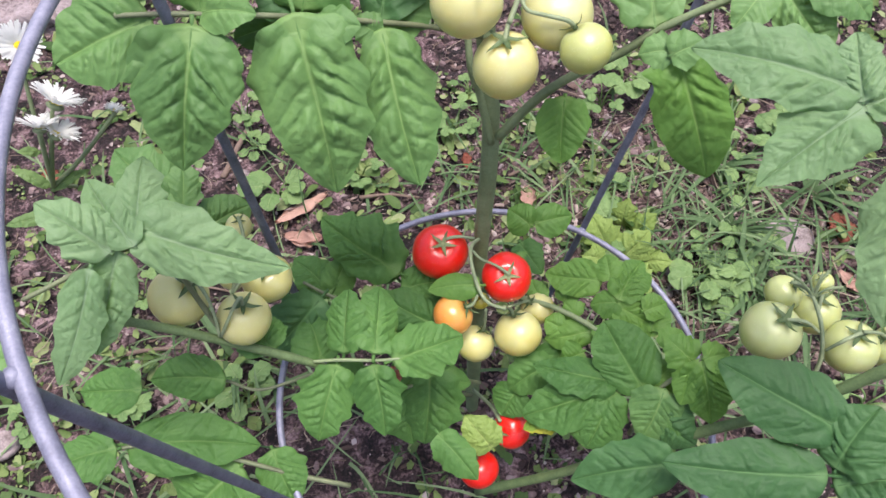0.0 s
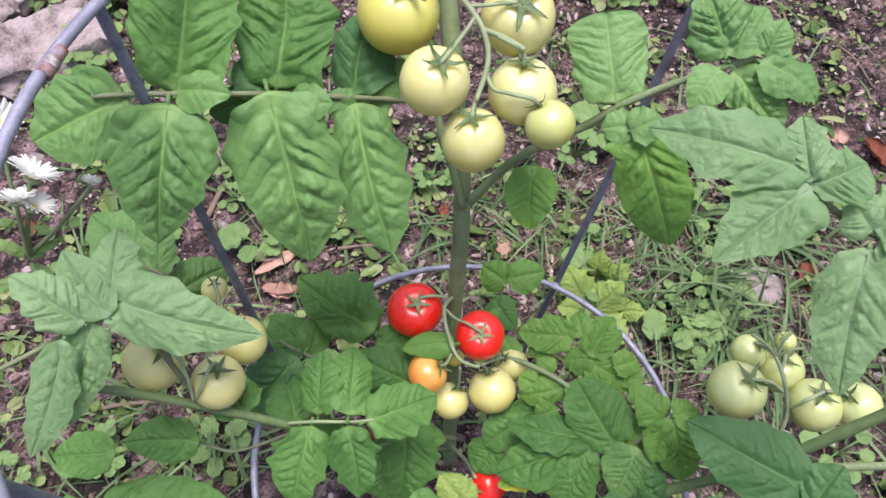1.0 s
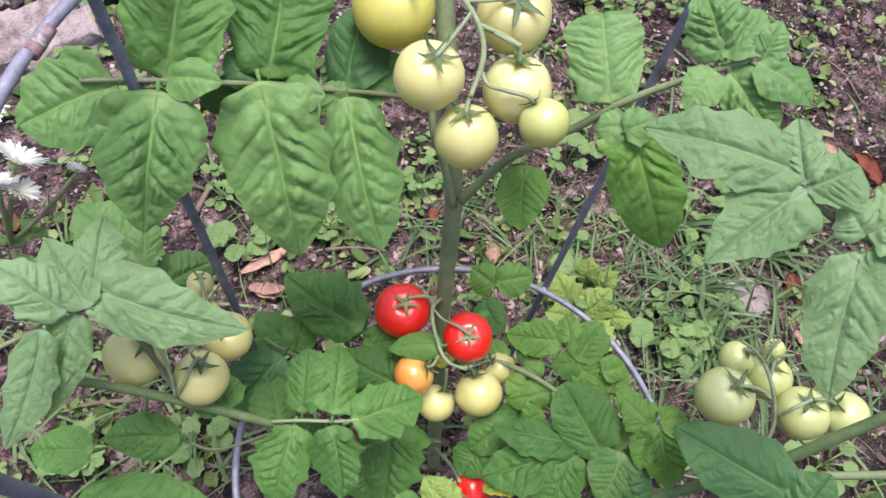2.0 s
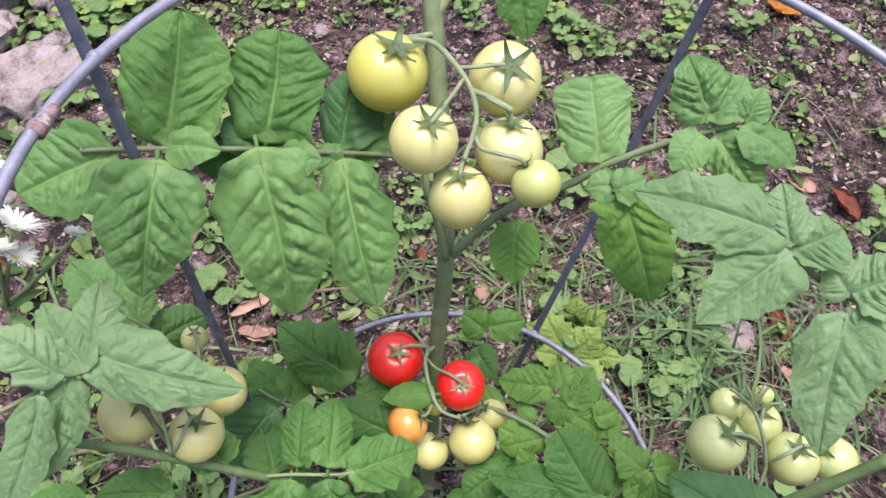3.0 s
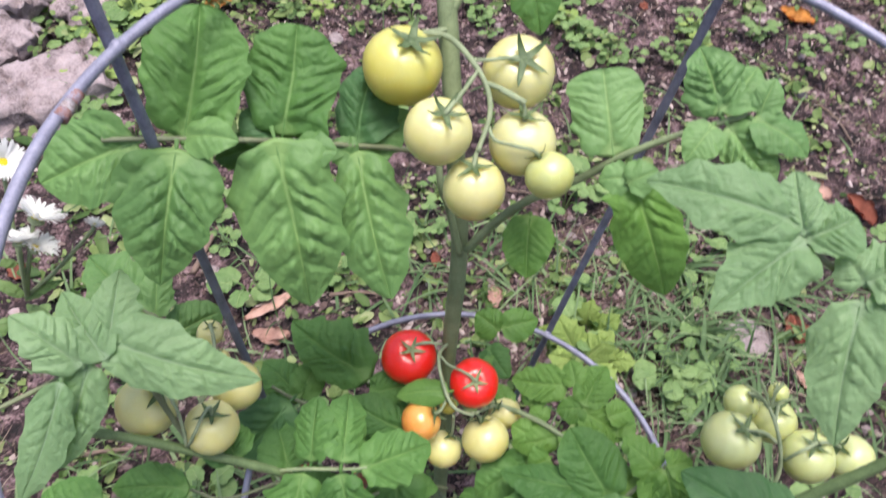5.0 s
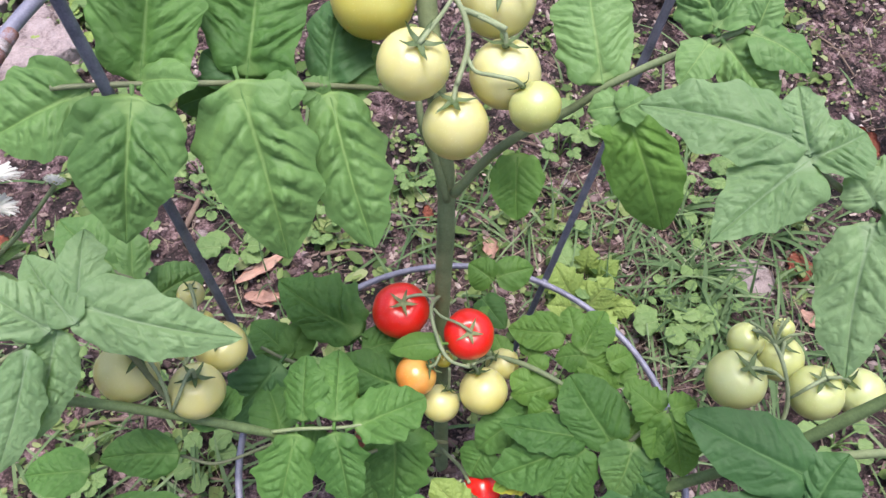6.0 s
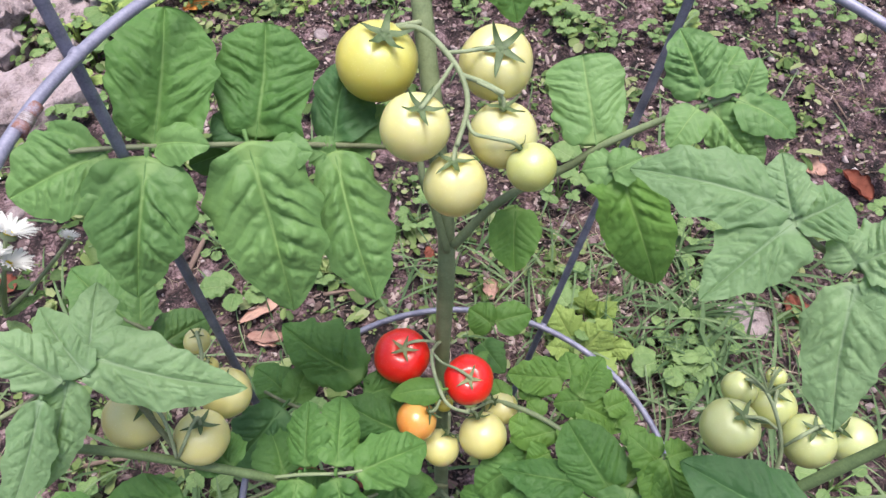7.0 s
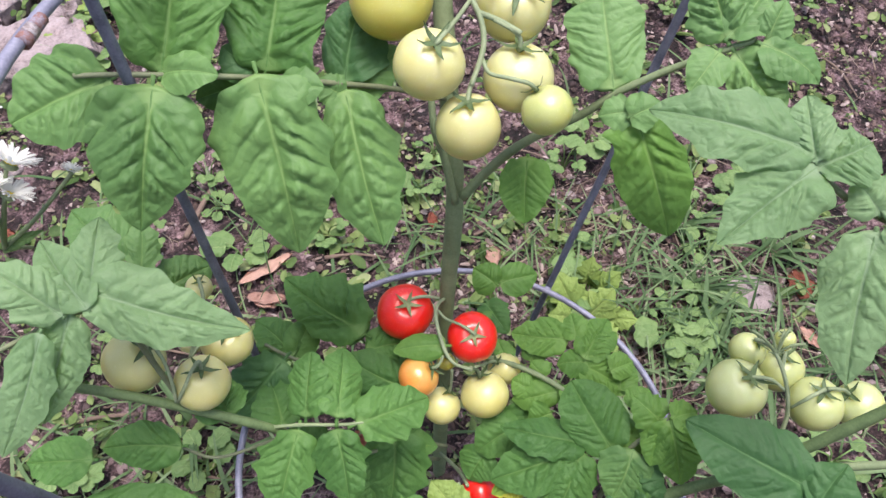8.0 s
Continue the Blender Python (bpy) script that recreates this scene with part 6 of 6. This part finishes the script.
leaflet(yellow_weed, (0.1513, 0.1999, 0.0106), (0.1710, 0.2061, 0.0388), 0.0269, (-0.34, -0.25, 0.91), LEAF_LIME, lobes=0.3, nu=28, nv=8, name='leaf', seed=209)
leaflet(yellow_weed, (0.1564, 0.1731, 0.0109), (0.1809, 0.1629, 0.0267), 0.0231, (-0.02, -0.43, 0.90), LEAF_LIME, lobes=0.3, nu=28, nv=8, name='leaf', seed=210)
leaflet(yellow_weed, (0.1208, 0.1963, 0.0107), (0.0938, 0.1961, 0.0323), 0.0257, (-0.31, -0.45, 0.84), LEAF_LIME, lobes=0.3, nu=28, nv=8, name='leaf', seed=211)


# ---- what nobody could count: seedlings, grass, straw and crumbs ----
rng = random.Random(21)


def thick(x, y):
    """How densely the ground is grown over at a place: patchy."""
    q = Vector((x, y, 0.0))
    d = 0.5 + 0.75 * noise.noise(q * 5.0) + 0.45 * noise.noise(q * 13.0 + Vector((3, 1, 0)))
    bare = math.exp(-((x - 0.55) / 0.16) ** 2 - ((y - 0.42) / 0.13) ** 2)
    return d - 0.45 * bare + 0.25 * math.exp(-((x + 0.35) / 0.25) ** 2 - ((y - 0.7) / 0.2) ** 2)


def spot():
    """Even over the seen bed, thinning out far beyond it."""
    if rng.random() < 0.22:
        return 0.1 + rng.gauss(0, 1.1), 0.5 + rng.gauss(0, 1.1)
    return rng.uniform(-0.78, 0.98), rng.uniform(-0.2, 1.3)


verts, faces = [], []


def small_leaf(c, size, tilt, turn, lobes, long, deep):
    """A scalloped little leaf with a fold along its middle."""
    m = pose(*c, tilt, rng.uniform(-30, 30), turn)
    k0 = len(verts)
    verts.append(m @ Vector((0, size * long * 0.8, -0.12 * size)))
    n = 14
    for s in range(n):
        a = 2 * math.pi * (s + 0.5) / n
        r = size * (1 - deep + deep * math.cos(a * lobes)) * rng.uniform(0.88, 1.1)
        verts.append(m @ Vector((math.sin(a) * r, size * long * 0.8 - math.cos(a) * r * long, 0.3 * size * abs(math.sin(a)) - 0.2 * size * max(0.0, -math.cos(a)))))
    for s in range(n):
        faces.append((k0, k0 + 1 + s, k0 + 1 + (s + 1) % n))


made = 0
while made < 7600:
    x, y = spot()
    if thick(x, y) < rng.uniform(0.15, 1.0) + (0.22 if y > 0.55 and x > -0.3 else 0.0):
        continue
    made += 1
    z = ground_z(x, y)
    fine = made > 3300
    size = rng.choice((0.0011, 0.0015, 0.0019, 0.0023)) if fine else rng.choice((0.0018, 0.0022, 0.0028, 0.0034, 0.0046, 0.006)) * rng.uniform(0.8, 1.25)
    lobes, deep = rng.choice(((0, 0.0), (3, 0.14), (5, 0.16), (7, 0.12), (9, 0.1)))
    long, tall = rng.choice((0.95, 1.1, 1.4, 1.8, 2.3)), rng.uniform(0.6, 3.2)
    for k in range(rng.randint(2, 4) if fine else rng.randint(3, 7)):
        a = rng.uniform(0, 360)
        r = size * rng.uniform(0.3, 1.9)
        small_leaf((x - math.sin(radians(a)) * r, y + math.cos(radians(a)) * r, z + size * tall * rng.uniform(0.3, 1.0)), size * rng.uniform(0.6, 1.2), rng.uniform(-50, 30), a, lobes, long, deep)
for k in range(430):
    x, y = rng.uniform(-0.62, 0.75), 0.6 + 0.55 * rng.random() ** 0.8
    if noise.noise(Vector((x * 4.5, y * 4.5, 2.0))) < -0.12 + 0.34 * (x > -0.25 and y < 0.82):
        continue
    z, size, tall = ground_z(x, y), rng.uniform(0.003, 0.0068), rng.uniform(0.012, 0.04)
    lobes, deep = rng.choice(((3, 0.12), (5, 0.14), (7, 0.1)))
    for j in range(rng.randint(5, 10)):
        a = rng.uniform(0, 360)
        r = size * rng.uniform(0.6, 3.2)
        small_leaf((x - math.sin(radians(a)) * r, y + math.cos(radians(a)) * r, z + tall * rng.uniform(0.35, 1.0)), size * rng.uniform(0.7, 1.2), rng.uniform(-35, 25), a, lobes, rng.uniform(0.95, 1.4), deep)
for k in range(150):
    x, y = rng.gauss(0.5, 0.09), rng.gauss(0.5, 0.12)
    z, size = ground_z(x, y), rng.uniform(0.0012, 0.0026)
    for j in range(rng.randint(3, 6)):
        a = rng.uniform(0, 360)
        small_leaf((x + rng.gauss(0, 0.004), y + rng.gauss(0, 0.004), z + size * rng.uniform(0.4, 2.5)), size * rng.uniform(0.7, 1.2), rng.uniform(-50, 30), a, 5, 1.2, 0.14)
tagged(sheet_part("weed_seedlings", verts, faces, WEED), "patchy carpet of small light green weed seedlings", "weeds", kind="stuff")

verts, faces = [], []
for k in range(1500):
    if k < 620:
        x, y = rng.gauss(0.27, 0.1), rng.gauss(0.17, 0.11)
    elif k < 900:
        x, y = rng.gauss(-0.24, 0.12), rng.gauss(0.06, 0.11)
    elif k < 1080:
        x, y = rng.gauss(0.05, 0.1), rng.gauss(0.26, 0.06)
    else:
        x, y = spot()
    z, a, ln, w = ground_z(x, y), rng.uniform(0, 6.28), rng.uniform(0.02, 0.08), rng.uniform(0.0005, 0.0019)
    lean, d, e = rng.uniform(0.3, 0.95), Vector((math.cos(a), math.sin(a), 0)), Vector((-math.sin(a), math.cos(a), 0))
    sway = rng.uniform(-0.3, 0.3)
    k0 = len(verts)
    for s in range(6):
        u = s / 5
        q = Vector((x, y, z - 0.002)) + d * ln * (u * lean + 0.35 * lean * u * u) + e * ln * sway * u * u + Vector((0, 0, ln * (u * (1.1 - lean * 0.55) - 0.55 * lean * u * u)))
        q.z = max(q.z, z + 0.002 * u)
        ww = w * (1 - u ** 2.5) + 0.0001
        verts += [q - e * ww, q + Vector((0, 0, -0.3 * ww)), q + e * ww]
    for s in range(5):
        i0 = k0 + 3 * s
        faces += [(i0, i0 + 1, i0 + 4, i0 + 3), (i0 + 1, i0 + 2, i0 + 5, i0 + 4)]
tagged(sheet_part("grass", verts, faces, GRASS), "thin sprawling green grass blades among weeds", "grass", kind="stuff")

bm = bmesh.new()
for k in range(3200):
    x, y = spot() if k % 3 else ((rng.gauss(-0.2, 0.14), rng.gauss(0.08, 0.12)) if k % 2 else (rng.gauss(0.2, 0.1), rng.gauss(0.2, 0.1)))
    a, ln = rng.uniform(0, 6.28), rng.uniform(0.008, 0.03) if k % 4 else rng.uniform(0.03, 0.08)
    pts = []
    for s in range(4):
        u = s / 3 - 0.5
        px_, py_ = x + math.cos(a) * ln * u + 0.1 * ln * math.sin(s * 2.0 + k), y + math.sin(a) * ln * u
        pts.append(Vector((px_, py_, ground_z(px_, py_) + 0.0025 + rng.uniform(0, 0.004))))
    tube(pts, rng.uniform(0.0002, 0.0009) * (1.3 if k % 5 == 0 else 0.8), 0.0002, 4, bm)
tagged(part("straw", bm, STRAW), "dry straw and thin twigs scattered over soil", "straw", kind="stuff")

verts, faces = [], []
for k in range(18000):
    x, y = (spot(), (rng.gauss(0.18, 0.14), rng.gauss(0.2, 0.12)), spot(), (rng.uniform(-0.3, 0.7), rng.gauss(0.62, 0.14)))[k % 4]
    c, r, k0, a = Vector((x, y, ground_z(x, y) + 0.002)), rng.uniform(0.0007, 0.003) if k % 30 else rng.uniform(0.003, 0.0062), len(verts), rng.uniform(0, 6.28)
    m = Matrix.Rotation(a, 3, "Z") @ Matrix.Rotation(rng.uniform(-0.7, 0.7), 3, "X") @ Matrix.Rotation(rng.uniform(-0.5, 0.5), 3, "Y")
    long, n = rng.uniform(0.8, 3.0), 6
    verts.append(c + m @ Vector((0, 0, r * 0.4)))
    verts += [c + m @ Vector((math.cos(s * 1.047) * r * rng.uniform(0.6, 1.2), math.sin(s * 1.047) * r * long * rng.uniform(0.6, 1.1), rng.uniform(-0.3, 0.3) * r)) for s in range(n)]
    faces += [(k0, k0 + 1 + s, k0 + 1 + (s + 1) % n) for s in range(n)]
tagged(sheet_part("plant_litter", verts, faces, LITTER, flat=True), "brown and pale flakes of dead plants", "leaf litter", kind="stuff")

phi = (1 + 5 ** 0.5) / 2
ICO = [Vector(q).normalized() for q in ((-1, phi, 0), (1, phi, 0), (-1, -phi, 0), (1, -phi, 0), (0, -1, phi), (0, 1, phi), (0, -1, -phi), (0, 1, -phi), (phi, 0, -1), (phi, 0, 1), (-phi, 0, -1), (-phi, 0, 1))]
ICO_FACES = [f for f in ((0, 11, 5), (0, 5, 1), (0, 1, 7), (0, 7, 10), (0, 10, 11), (1, 5, 9), (5, 11, 4), (11, 10, 2), (10, 7, 6), (7, 1, 8))]
ICO_FACES += [(3, 9, 4), (3, 4, 2), (3, 2, 6), (3, 6, 8), (3, 8, 9), (4, 9, 5), (2, 4, 11), (6, 2, 10), (8, 6, 7), (9, 8, 1)]
verts, faces = [], []
for k in range(46000):
    x, y = spot()
    s = 0.0009 + 0.0042 * rng.random() ** 4
    c, k0 = Vector((x, y, ground_z(x, y) + s * 0.25)), len(verts)
    if thick(x * 1.7, y * 1.7) < rng.uniform(-0.4, 0.35):
        continue
    sx, sy, sz = s * rng.uniform(0.6, 1.5), s * rng.uniform(0.6, 1.3), s * rng.uniform(0.5, 1.0)
    turn = Matrix.Rotation(rng.uniform(0, 6.28), 3, "Z")
    verts += [c + turn @ Vector((q.x * sx, q.y * sy, q.z * sz)) * rng.uniform(0.6, 1.3) for q in ICO]
    faces += [tuple(k0 + i for i in f) for f in ICO_FACES]
tagged(sheet_part("soil_crumbs", verts, faces, CRUMB, flat=True), "crumbs of dark soil and pale grit", "soil crumbs", kind="stuff")
